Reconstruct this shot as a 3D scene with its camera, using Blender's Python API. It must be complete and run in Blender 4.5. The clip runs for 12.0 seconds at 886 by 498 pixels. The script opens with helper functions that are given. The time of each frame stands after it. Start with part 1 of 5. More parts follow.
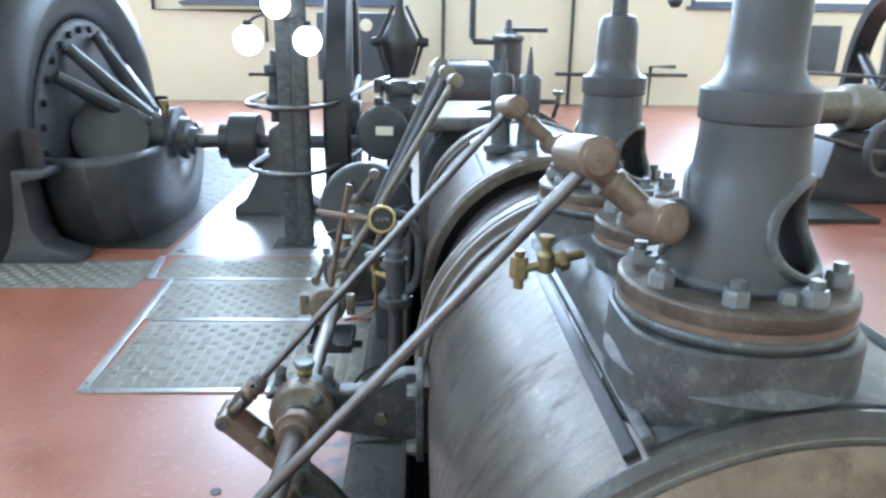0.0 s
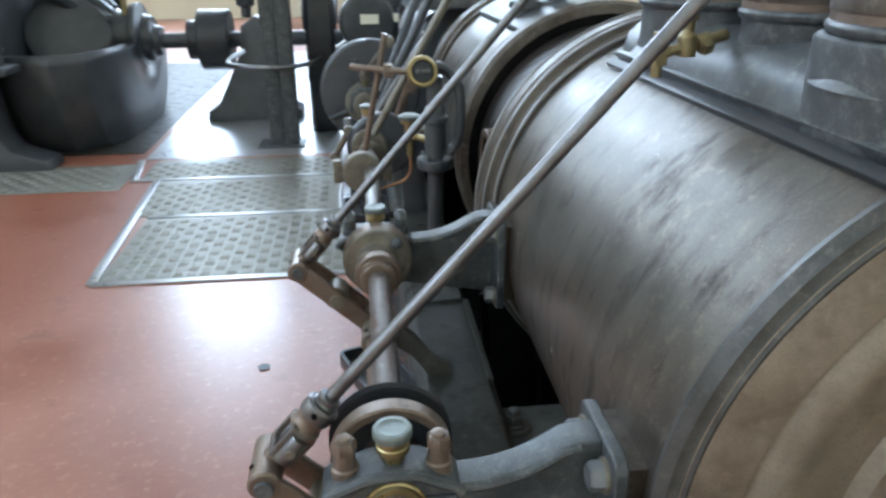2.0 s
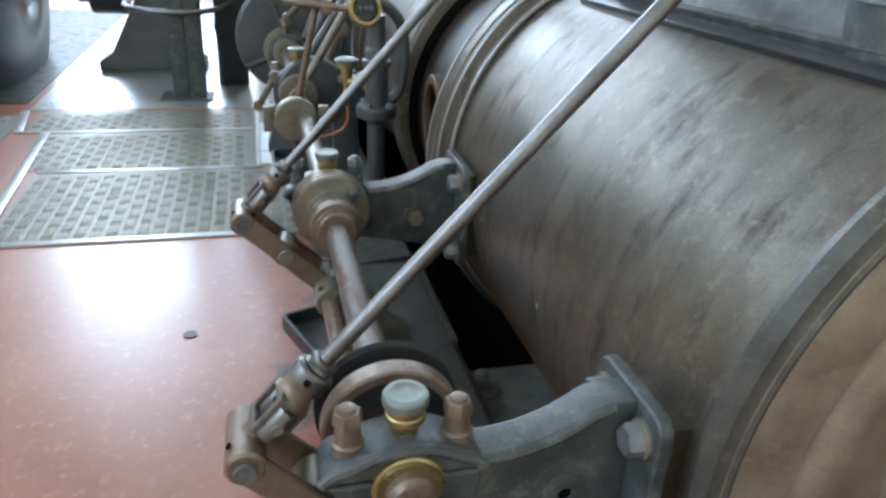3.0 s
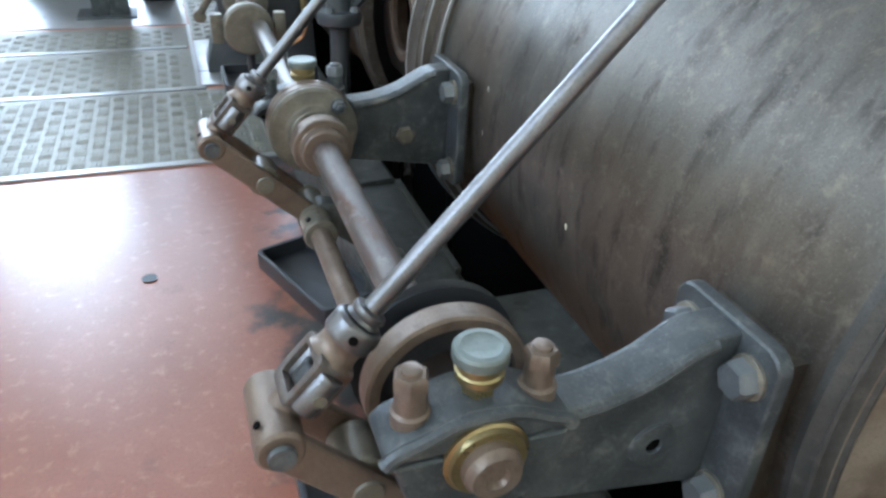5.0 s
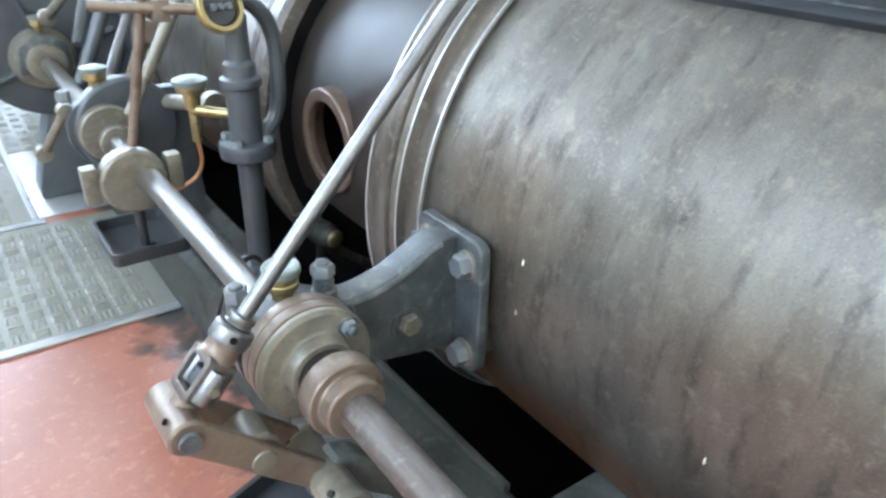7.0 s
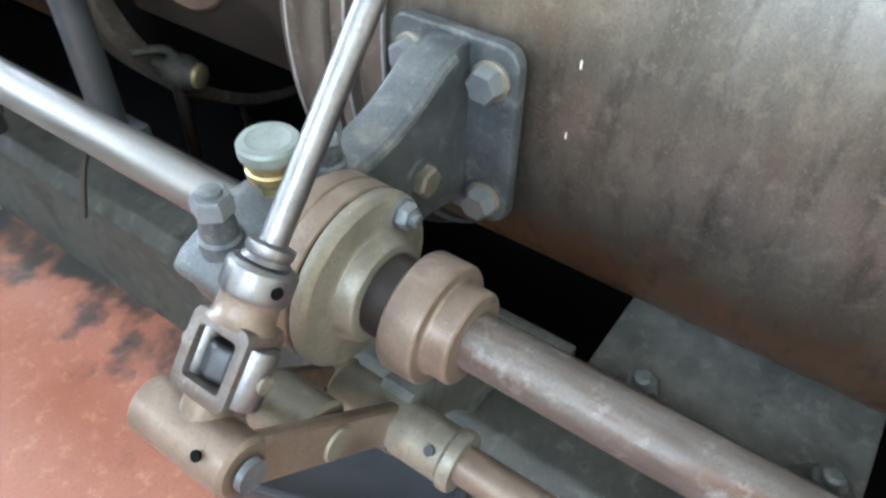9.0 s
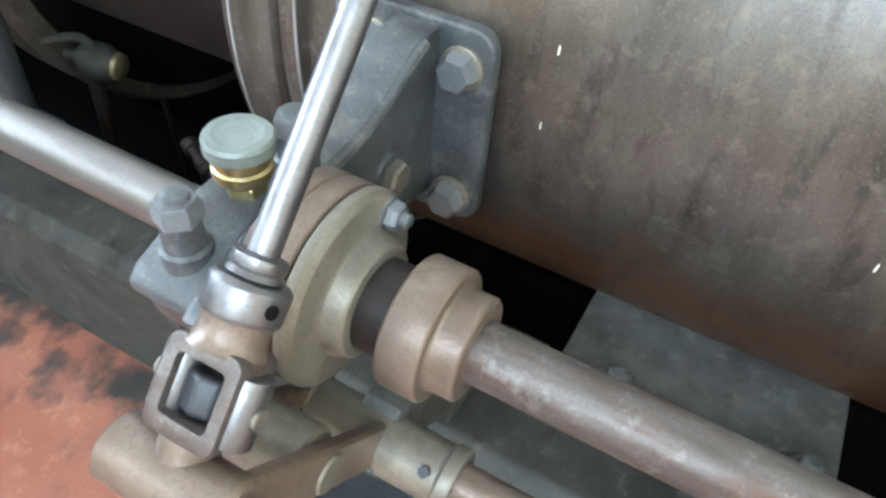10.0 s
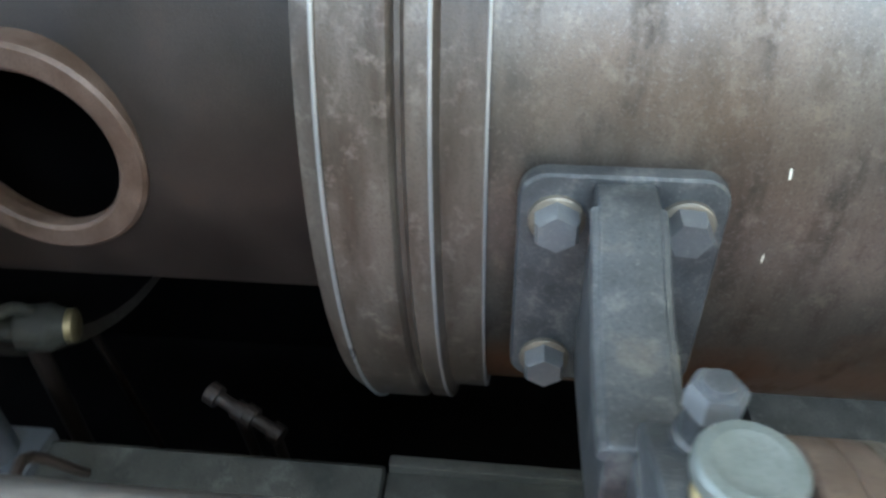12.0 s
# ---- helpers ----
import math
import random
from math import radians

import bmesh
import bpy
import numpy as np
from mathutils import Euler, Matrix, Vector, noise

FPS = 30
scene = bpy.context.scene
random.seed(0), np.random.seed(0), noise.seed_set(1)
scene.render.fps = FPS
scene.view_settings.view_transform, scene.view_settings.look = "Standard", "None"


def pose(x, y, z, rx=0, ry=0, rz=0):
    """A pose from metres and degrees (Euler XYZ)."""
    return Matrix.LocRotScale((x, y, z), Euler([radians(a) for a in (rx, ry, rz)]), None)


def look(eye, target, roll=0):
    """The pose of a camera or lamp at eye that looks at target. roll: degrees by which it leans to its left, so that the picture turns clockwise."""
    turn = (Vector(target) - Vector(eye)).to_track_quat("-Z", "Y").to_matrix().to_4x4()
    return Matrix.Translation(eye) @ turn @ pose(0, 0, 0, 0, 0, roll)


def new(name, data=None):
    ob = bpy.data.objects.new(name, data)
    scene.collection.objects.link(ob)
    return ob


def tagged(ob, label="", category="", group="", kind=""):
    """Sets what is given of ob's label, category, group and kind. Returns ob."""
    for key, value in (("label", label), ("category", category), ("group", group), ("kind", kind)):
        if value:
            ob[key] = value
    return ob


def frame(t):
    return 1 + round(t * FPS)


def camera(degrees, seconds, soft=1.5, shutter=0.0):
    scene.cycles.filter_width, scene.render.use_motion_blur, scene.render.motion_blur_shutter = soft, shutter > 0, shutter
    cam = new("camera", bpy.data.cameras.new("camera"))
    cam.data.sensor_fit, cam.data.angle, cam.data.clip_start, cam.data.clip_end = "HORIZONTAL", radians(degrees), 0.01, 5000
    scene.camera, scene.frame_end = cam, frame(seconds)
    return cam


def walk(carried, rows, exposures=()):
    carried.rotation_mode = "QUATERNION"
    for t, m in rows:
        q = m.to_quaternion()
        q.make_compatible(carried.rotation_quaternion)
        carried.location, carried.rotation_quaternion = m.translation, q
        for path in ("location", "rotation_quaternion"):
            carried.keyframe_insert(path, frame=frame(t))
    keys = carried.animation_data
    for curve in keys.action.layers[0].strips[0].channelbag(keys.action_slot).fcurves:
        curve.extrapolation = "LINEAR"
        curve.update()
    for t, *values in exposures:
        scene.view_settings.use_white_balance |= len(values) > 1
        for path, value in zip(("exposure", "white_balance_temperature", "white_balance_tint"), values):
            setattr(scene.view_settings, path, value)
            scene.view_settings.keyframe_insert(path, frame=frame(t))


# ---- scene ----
cam = camera(63.3, 12.0, soft=2.6, shutter=0.5)
PATH = [
    (0, (0.359, -2.063, 1.717), (0.424, -0.151, 1.135), 0.8),
    (0.5, (0.267, -2.204, 1.722), (0.408, -0.285, 1.176), 1.2),
    (1, (0.165, -2.207, 1.584), (0.221, -0.289, 1.022), -0.8),
    (1.5, (0.057, -2.092, 1.463), (0.177, -0.223, 0.761), -1.2),
    (2, (-0.021, -1.974, 1.397), (0.182, -0.137, 0.633), -0.4),
    (2.5, (-0.125, -1.853, 1.337), (0.321, -0.08, 0.526), 0.2),
    (3, (-0.164, -1.802, 1.282), (0.311, -0.049, 0.444), 3.0),
    (3.5, (-0.165, -1.759, 1.228), (0.267, -0.028, 0.324), 3.8),
    (5.5, (-0.274, -1.443, 1.181), (0.458, 0.106, 0.15), 2.1),
    (6, (-0.282, -1.254, 1.219), (0.574, 0.243, 0.206), 1.6),
    (6.5, (-0.352, -1.103, 1.292), (0.6, 0.401, 0.38), 1.4),
    (8.5, (-0.389, -0.536, 1.153), (0.811, 0.441, -0.114), 0.3),
    (9, (-0.369, -0.458, 1.113), (0.828, 0.367, -0.261), 1.1),
    (9.5, (-0.365, -0.4, 1.092), (0.882, 0.299, -0.307), 2.5),
    (10, (-0.362, -0.37, 1.072), (0.946, 0.253, -0.306), 5.5),
    (10.5, (-0.34, -0.35, 1.046), (1.002, 0.236, -0.316), 6.1),
    (11, (-0.327, -0.229, 1.069), (1.075, 0.326, -0.245), 1.6),
    (11.5, (-0.266, -0.037, 1.055), (1.219, 0.401, -0.212), -1.5),
    (12, (-0.255, 0.135, 1.054), (1.317, 0.332, -0.168), -1.5),
]
EXPOSURES = [(0, 0.75, 5550, 10), (1, 0.5, 5700, 10), (2, 0.3, 5900, 10), (3.5, 0.45, 6000, 10), (5.5, 0.7, 5700, 10), (6.5, 1.42, 5700, 10), (8.5, 1.58, 5900, 10), (10.5, 1.56, 6000, 10), (12, 1.1, 5800, 10)]
walk(cam, [(t, look(eye, target, roll)) for t, eye, target, roll in PATH],
     exposures=EXPOSURES)

# ---- world and light ----
world = bpy.data.worlds.new("sky")
scene.world = world
world.use_nodes = True
wn = world.node_tree
sky = wn.nodes.new("ShaderNodeTexSky")
sky.sky_type = "NISHITA"
sky.sun_disc = False
sky.sun_elevation, sky.sun_rotation = radians(48), radians(-40)
wn.nodes["Background"].inputs["Strength"].default_value = 0.15
wn.links.new(sky.outputs[0], wn.nodes["Background"].inputs["Color"])

HALL = (-11.0, 13.0, -8.0, 16.0, 14.0)   # x0, x1, y0, y1, height


def window_light(x, y, z, w, h, face, power):
    """The sky's light in a window's opening. face: the way into the hall."""
    data = bpy.data.lights.new("window_light", "AREA")
    data.shape, data.size, data.size_y, data.energy = "RECTANGLE", w, h, power
    data.color = (0.74, 0.88, 1.0)
    ob = new("window_light", data)
    ob.matrix_world = look((x, y, z), (x + face[0], y + face[1], z + face[2]))
    return ob


# the third opening is unseen, kept above the view for the light it gives
FAR_WINDOWS = [(-8.4, 2.6, 3.25), (-2.7, 5.0, 2.3), (2.6, 2.6, 3.25), (9.1, 4.5, 2.35)]   # middle, width, sill
HEAD = 9.95
LEFT_WINDOWS = [-5.5, -2.0, 1.5, 9.5]
RIGHT_WINDOWS = [-3.0, 3.0, 9.0]
for (wx, ww, sill), power in zip(FAR_WINDOWS, (620, 1750, 780, 1500)):
    window_light(wx, 16.10, (sill + HEAD) / 2, ww - 0.1, HEAD - sill - 0.1, (0, -1, 0), power)
for wy, power in zip(LEFT_WINDOWS, (480, 400, 220, 200)):
    window_light(-11.10, wy, 8.8, 2.4, 6.4, (1, 0, 0), power)
for wy in RIGHT_WINDOWS:
    window_light(13.10, wy, 8.0, 2.4, 8.0, (-1, 0, 0), 60)


# ---- materials ----
def material(name, c1, c2, rough=0.5, metal=0.0, size=0.2, bump=0.15, stain=None, stain_at=0.6, stain_size=0.35,
             streak=(1, 1, 1), grain=0.003, spec=0.5, coat=0.0, blotch=None, edge=None, speck=0.85, tint=None, glint=None):
    """Two colours mixed by a soft noise, a fine grain, and stains with an edge of their own. Sizes in metres."""
    m = bpy.data.materials.new(name)
    m.use_nodes = True
    nt = m.node_tree
    n, ln = nt.nodes, nt.links
    bsdf = n["Principled BSDF"]
    tc = n.new("ShaderNodeTexCoord")
    mp = n.new("ShaderNodeMapping")
    mp.inputs["Scale"].default_value = streak
    ln.new(tc.outputs["Object"], mp.inputs["Vector"])

    def noise_at(scale, detail, rough_, vec):
        t = n.new("ShaderNodeTexNoise")
        t.inputs["Scale"].default_value, t.inputs["Detail"].default_value, t.inputs["Roughness"].default_value = scale, detail, rough_
        ln.new(vec, t.inputs["Vector"])
        return t.outputs["Fac"]

    def ramp(fac, lo, hi):
        r = n.new("ShaderNodeMapRange")
        r.inputs["From Min"].default_value, r.inputs["From Max"].default_value = lo, hi
        ln.new(fac, r.inputs["Value"])
        return r.outputs["Result"]

    def mix(fac, a, b):
        x = n.new("ShaderNodeMix")
        x.data_type = "RGBA"
        ln.new(fac, x.inputs["Factor"])
        for sock, v in ((x.inputs["A"], a), (x.inputs["B"], b)):
            if isinstance(v, tuple):
                sock.default_value = (*v, 1)
            else:
                ln.new(v, sock)
        return x.outputs["Result"]

    big = noise_at(1 / size, 5, 0.6, mp.outputs["Vector"])
    fine = noise_at(1 / grain, 3, 0.6, tc.outputs["Object"])
    col = mix(ramp(big, 0.32, 0.68), c1, c2)
    dark = tuple(speck * v for v in c1)
    if tint:     # a slow drift of colour over the whole piece
        col = mix(ramp(noise_at(1.7, 3, 0.55, tc.outputs["Object"]), 0.42, 0.62), col, mix(ramp(big, 0.35, 0.65), tuple(0.6 * v for v in tint), tint))
    col = mix(ramp(fine, 0.5, 0.85), col, dark)
    r_out = n.new("ShaderNodeMath")
    r_out.operation = "MULTIPLY_ADD"
    ln.new(big, r_out.inputs[0])
    r_out.inputs[1].default_value, r_out.inputs[2].default_value = 0.3, rough - 0.15
    rough_sock = r_out.outputs[0]
    if stain:
        st = ramp(noise_at(1 / stain_size, 7, 0.62, mp.outputs["Vector"]), stain_at, stain_at + 0.2)
        col = mix(st, col, stain)
        r2 = n.new("ShaderNodeMath")
        r2.operation = "MULTIPLY_ADD"
        ln.new(st, r2.inputs[0])
        r2.inputs[1].default_value = 0.22
        ln.new(rough_sock, r2.inputs[2])
        rough_sock = r2.outputs[0]
    if blotch:   # small pale or rusty specks
        sp = ramp(noise_at(1 / 0.035, 7, 0.75, tc.outputs["Object"]), 0.54, 0.72)
        col = mix(sp, col, blotch)
    if glint:    # fine worn sparkle
        col = mix(ramp(noise_at(1 / 0.0045, 5, 0.8, tc.outputs["Object"]), 0.55, 0.72), col, glint)
    if edge:     # worn edges
        geo = n.new("ShaderNodeNewGeometry")
        col = mix(ramp(geo.outputs["Pointiness"], 0.57, 0.68), col, edge)
    ln.new(col, bsdf.inputs["Base Color"])
    ln.new(rough_sock, bsdf.inputs["Roughness"])
    bsdf.inputs["Metallic"].default_value = metal
    bsdf.inputs["Specular IOR Level"].default_value = spec
    bsdf.inputs["Coat Weight"].default_value = coat
    bsdf.inputs["Coat Roughness"].default_value = 0.2
    if bump:
        b = n.new("ShaderNodeBump")
        b.inputs["Strength"].default_value, b.inputs["Distance"].default_value = bump, 0.002
        ln.new(fine, b.inputs["Height"])
        b2 = n.new("ShaderNodeBump")
        b2.inputs["Strength"].default_value, b2.inputs["Distance"].default_value = bump * 0.6, 0.006
        ln.new(big, b2.inputs["Height"])
        ln.new(b.outputs["Normal"], b2.inputs["Normal"])
        ln.new(b2.outputs["Normal"], bsdf.inputs["Normal"])
    return m


GREY_IRON = material("grey_iron", (0.036, 0.041, 0.045), (0.094, 0.104, 0.110), 0.37, 0.15, 0.07, 0.35, (0.13, 0.105, 0.075), 0.62, 0.07, blotch=(0.17, 0.175, 0.17), edge=(0.21, 0.225, 0.24), glint=(0.16, 0.164, 0.164))
CLADDING = material("cladding", (0.085, 0.078, 0.069), (0.155, 0.145, 0.130), 0.36, 0.62, 0.13, 0.12,
                    (0.046, 0.038, 0.032), 0.535, 0.085, streak=(0.8, 1.6, 0.55), grain=0.003, blotch=(0.20, 0.172, 0.14), speck=0.8, tint=(0.165, 0.128, 0.098), glint=(0.205, 0.188, 0.168))
FLANGE_BROWN = material("flange_brown", (0.052, 0.040, 0.031), (0.128, 0.110, 0.092), 0.40, 0.3, 0.09, 0.2, (0.055, 0.030, 0.018), 0.56, 0.1, streak=(0.8, 2.5, 0.6), blotch=(0.19, 0.165, 0.14))
DARK_BROWN = material("dark_brown_iron", (0.012, 0.009, 0.0075), (0.030, 0.022, 0.018), 0.44, 0.1, 0.15, 0.2, (0.040, 0.021, 0.012), 0.6, 0.15, spec=0.35)
OILED_BROWN = material("oiled_brown_steel", (0.135, 0.098, 0.075), (0.22, 0.170, 0.135), 0.34, 0.35, 0.05, 0.25, (0.08, 0.055, 0.04), 0.58, 0.05)
GREASY = material("greasy_steel", (0.13, 0.118, 0.095), (0.23, 0.21, 0.17), 0.36, 0.3, 0.05, 0.3, (0.085, 0.06, 0.04), 0.57, 0.05, blotch=(0.28, 0.25, 0.19))
SHAFT_STEEL = material("dull_shaft_steel", (0.088, 0.074, 0.066), (0.155, 0.137, 0.128), 0.48, 0.55, 0.05, 0.25, (0.105, 0.060, 0.042), 0.47, 0.07, streak=(3, 0.5, 3), blotch=(0.24, 0.22, 0.21))
POLISHED = material("polished_shaft_steel", (0.145, 0.135, 0.125), (0.22, 0.21, 0.20), 0.38, 0.75, 0.08, 0.15, (0.2, 0.16, 0.13), 0.62, 0.06, streak=(3, 0.5, 3))
BRIGHT_STEEL = material("bright_steel", (0.135, 0.132, 0.135), (0.225, 0.225, 0.235), 0.34, 0.85, 0.06, 0.15, (0.17, 0.145, 0.12), 0.60, 0.05)
BRASS = material("brass", (0.34, 0.27, 0.13), (0.46, 0.38, 0.20), 0.32, 0.9, 0.03, 0.12, (0.17, 0.125, 0.06), 0.6, 0.03)
LID_GREY = material("lid_grey", (0.14, 0.165, 0.155), (0.205, 0.23, 0.215), 0.42, 0.35, 0.02, 0.2, (0.13, 0.13, 0.115), 0.6, 0.015)
BLACK_IRON = material("black_iron", (0.018, 0.020, 0.024), (0.040, 0.042, 0.048), 0.40, 0.15, 0.3, 0.15, (0.06, 0.052, 0.044), 0.64, 0.25)
DARK_GREY = material("dark_grey_paint", (0.042, 0.047, 0.055), (0.078, 0.084, 0.093), 0.36, 0.1, 0.2, 0.2, (0.09, 0.08, 0.066), 0.63, 0.15)
BED_IRON = material("bed_iron", (0.019, 0.020, 0.018), (0.058, 0.058, 0.050), 0.5, 0.0, 0.1, 0.4, (0.018, 0.016, 0.014), 0.52, 0.1, blotch=(0.078, 0.078, 0.069), spec=0.22)
FOOT_IRON = material("foot_plate_iron", (0.048, 0.051, 0.047), (0.112, 0.115, 0.106), 0.5, 0.0, 0.09, 0.5, (0.040, 0.038, 0.033), 0.56, 0.06, blotch=(0.15, 0.15, 0.14), spec=0.3)
RIM_RUST = material("rusty_rim", (0.075, 0.046, 0.032), (0.150, 0.105, 0.080), 0.45, 0.2, 0.06, 0.25, (0.045, 0.026, 0.017), 0.55, 0.07)
END_RING = material("end_ring_iron", (0.036, 0.036, 0.034), (0.085, 0.082, 0.076), 0.4, 0.3, 0.08, 0.25, (0.05, 0.035, 0.025), 0.58, 0.09, blotch=(0.13, 0.12, 0.105))
COVER_BROWN = material("cover_brown", (0.14, 0.105, 0.075), (0.26, 0.215, 0.165), 0.42, 0.25, 0.09, 0.25, (0.06, 0.034, 0.02), 0.57, 0.1, blotch=(0.24, 0.20, 0.16))
DULL_BRASS = material("dull_brass", (0.22, 0.18, 0.095), (0.33, 0.27, 0.15), 0.4, 0.7, 0.03, 0.2, (0.10, 0.08, 0.05), 0.55, 0.03)
# near-black colour that stands in for deep shade in the pit and holes
SHADE_BLACK = material("shade_black", (0.004, 0.004, 0.004), (0.009, 0.008, 0.008), 0.9, 0.0, 0.3, 0.2, spec=0.03)
COPPER = material("copper", (0.40, 0.20, 0.11), (0.5, 0.27, 0.16), 0.35, 0.9, 0.05, 0.08)
RED_FLOOR = material("red_floor", (0.25, 0.083, 0.050), (0.34, 0.132, 0.086), 0.34, 0.0, 0.5, 0.08, (0.17, 0.068, 0.045), 0.60, 0.16, grain=0.006, spec=0.7, coat=0.2, blotch=(0.43, 0.205, 0.135), speck=0.75)


def low_rust(m):
    """Orange rust creeping up the underside of the cladding, with a ragged edge."""
    n, ln = m.node_tree.nodes, m.node_tree.links
    bsdf = n["Principled BSDF"]
    old = bsdf.inputs["Base Color"].links[0].from_socket
    tc, sep, ragged = n.new("ShaderNodeTexCoord"), n.new("ShaderNodeSeparateXYZ"), n.new("ShaderNodeTexNoise")
    ragged.inputs["Scale"].default_value, ragged.inputs["Detail"].default_value, ragged.inputs["Roughness"].default_value = 9.0, 8.0, 0.68
    ln.new(tc.outputs["Object"], sep.inputs[0])
    ln.new(tc.outputs["Object"], ragged.inputs["Vector"])
    up = n.new("ShaderNodeMath")
    up.operation = "MULTIPLY_ADD"
    ln.new(ragged.outputs["Fac"], up.inputs[0])
    up.inputs[1].default_value = 0.34
    ln.new(sep.outputs[2], up.inputs[2])
    r = n.new("ShaderNodeMapRange")
    for k, v in (("From Min", 0.60), ("From Max", 0.47), ("To Min", 0.0), ("To Max", 0.85)):
        r.inputs[k].default_value = v
    ln.new(up.outputs[0], r.inputs["Value"])
    mixed = n.new("ShaderNodeMix")
    mixed.data_type = "RGBA"
    ln.new(r.outputs["Result"], mixed.inputs["Factor"])
    ln.new(old, mixed.inputs["A"])
    mixed.inputs["B"].default_value = (0.175, 0.082, 0.040, 1)
    ln.new(mixed.outputs["Result"], bsdf.inputs["Base Color"])


low_rust(CLADDING)


def oil_soak(m):
    """Oil that has soaked into the floor along the bed, with a ragged soft edge."""
    n, ln = m.node_tree.nodes, m.node_tree.links
    bsdf = n["Principled BSDF"]
    old = bsdf.inputs["Base Color"].links[0].from_socket
    tc, sep = n.new("ShaderNodeTexCoord"), n.new("ShaderNodeSeparateXYZ")
    ln.new(tc.outputs["Object"], sep.inputs[0])

    def ranged(sock, lo, hi, out_lo=0.0, out_hi=1.0):
        r = n.new("ShaderNodeMapRange")
        r.interpolation_type = "SMOOTHSTEP"
        for k, v in (("From Min", lo), ("From Max", hi), ("To Min", out_lo), ("To Max", out_hi)):
            r.inputs[k].default_value = v
        ln.new(sock, r.inputs["Value"])
        return r.outputs["Result"]

    def joined(op, a, b):
        q = n.new("ShaderNodeMath")
        q.operation = op
        ln.new(a, q.inputs[0])
        ln.new(b, q.inputs[1])
        return q.outputs[0]
    ragged = n.new("ShaderNodeTexNoise")
    ragged.inputs["Scale"].default_value, ragged.inputs["Detail"].default_value, ragged.inputs["Roughness"].default_value = 7.0, 5.0, 0.55
    ln.new(tc.outputs["Object"], ragged.inputs["Vector"])
    reach = joined("ADD", sep.outputs[0], ranged(ragged.outputs["Fac"], 0.25, 0.75, -0.16, 0.16))
    reach = joined("ADD", reach, ranged(sep.outputs[1], -0.1, 0.55, 0.0, -0.13))
    soak = ranged(reach, -0.19, 0.0)
    soak = joined("MULTIPLY", soak, ranged(sep.outputs[0], 0.2, 0.6, 1.0, 0.0))
    soak = joined("MULTIPLY", soak, ranged(sep.outputs[1], -2.6, -1.7))
    mixed = n.new("ShaderNodeMix")
    mixed.data_type = "RGBA"
    ln.new(soak, mixed.inputs["Factor"])
    ln.new(old, mixed.inputs["A"])
    mixed.inputs["B"].default_value = (0.030, 0.028, 0.026, 1)
    ln.new(mixed.outputs["Result"], bsdf.inputs["Base Color"])


oil_soak(RED_FLOOR)
CHECKER = material("checker_plate", (0.17, 0.165, 0.14), (0.25, 0.245, 0.215), 0.45, 0.35, 0.4, 0.2, (0.13, 0.1, 0.07), 0.62, 0.2)
EDGE_STEEL = material("edge_steel", (0.36, 0.37, 0.38), (0.48, 0.49, 0.5), 0.32, 0.6, 0.2, 0.1)
WALL_CREAM = material("cream_wall", (0.80, 0.74, 0.56), (0.84, 0.79, 0.63), 0.7, 0.0, 1.5, 0.08, (0.76, 0.69, 0.52), 0.66, 1.2, grain=0.02)
CEILING = material("white_ceiling", (0.42, 0.41, 0.38), (0.48, 0.47, 0.44), 0.8, 0.0, 1.5, 0.05)
FRAME_GREY = material("window_frame_grey", (0.10, 0.12, 0.17), (0.14, 0.16, 0.22), 0.5, 0.0, 0.4, 0.05)
BLUE_PANEL = material("blue_grey_panel", (0.06, 0.075, 0.10), (0.085, 0.10, 0.13), 0.4, 0.1, 0.5, 0.06)
GLOBE_WHITE = material("opal_glass", (0.92, 0.92, 0.9), (0.95, 0.95, 0.93), 0.25, 0.0, 0.3, 0.0)
DIAL_WHITE = material("dial_white", (0.75, 0.72, 0.6), (0.8, 0.78, 0.66), 0.4, 0.0, 0.2, 0.0)
for glow_mat, glow in ((GLOBE_WHITE, 2.2),):
    glow_mat.node_tree.nodes["Principled BSDF"].inputs["Emission Color"].default_value = (1, 1, 1, 1)
    glow_mat.node_tree.nodes["Principled BSDF"].inputs["Emission Strength"].default_value = glow


# ---- mesh tools ----
def frame_of(axis):
    """A turn that takes z onto axis."""
    return Vector(axis).normalized().to_track_quat("Z", "Y").to_matrix().to_4x4()


def lathe(bm, profile, origin=(0, 0, 0), axis=(0, 0, 1), n=32, closed=True):
    """Turns a profile of (along, radius) about an axis; the ends are closed where closed."""
    m = Matrix.Translation(origin) @ frame_of(axis)
    rings = []
    for s, r in profile:
        rings.append([bm.verts.new(m @ Vector((r * math.cos(2 * math.pi * k / n), r * math.sin(2 * math.pi * k / n), s))) for k in range(n)])
    faces = []
    for a, b in zip(rings, rings[1:]):
        for k in range(n):
            faces.append(bm.faces.new((a[k], a[(k + 1) % n], b[(k + 1) % n], b[k])))
    if closed:
        bm.faces.new(rings[0][::-1])
        bm.faces.new(rings[-1])
    return faces


def rod(bm, a, b, r, n=16, r2=None):
    a, b = Vector(a), Vector(b)
    lathe(bm, [(0, r), ((b - a).length, r if r2 is None else r2)], a, b - a, n)


def box(bm, a, b, turn=None):
    """A box between two corners; turn: a matrix applied afterwards."""
    vs = []
    for x in (a[0], b[0]):
        for y in (a[1], b[1]):
            for z in (a[2], b[2]):
                v = Vector((x, y, z))
                vs.append(bm.verts.new(turn @ v if turn else v))
    for q in ((0, 1, 3, 2), (4, 6, 7, 5), (0, 4, 5, 1), (2, 3, 7, 6), (0, 2, 6, 4), (1, 5, 7, 3)):
        bm.faces.new([vs[i] for i in q])


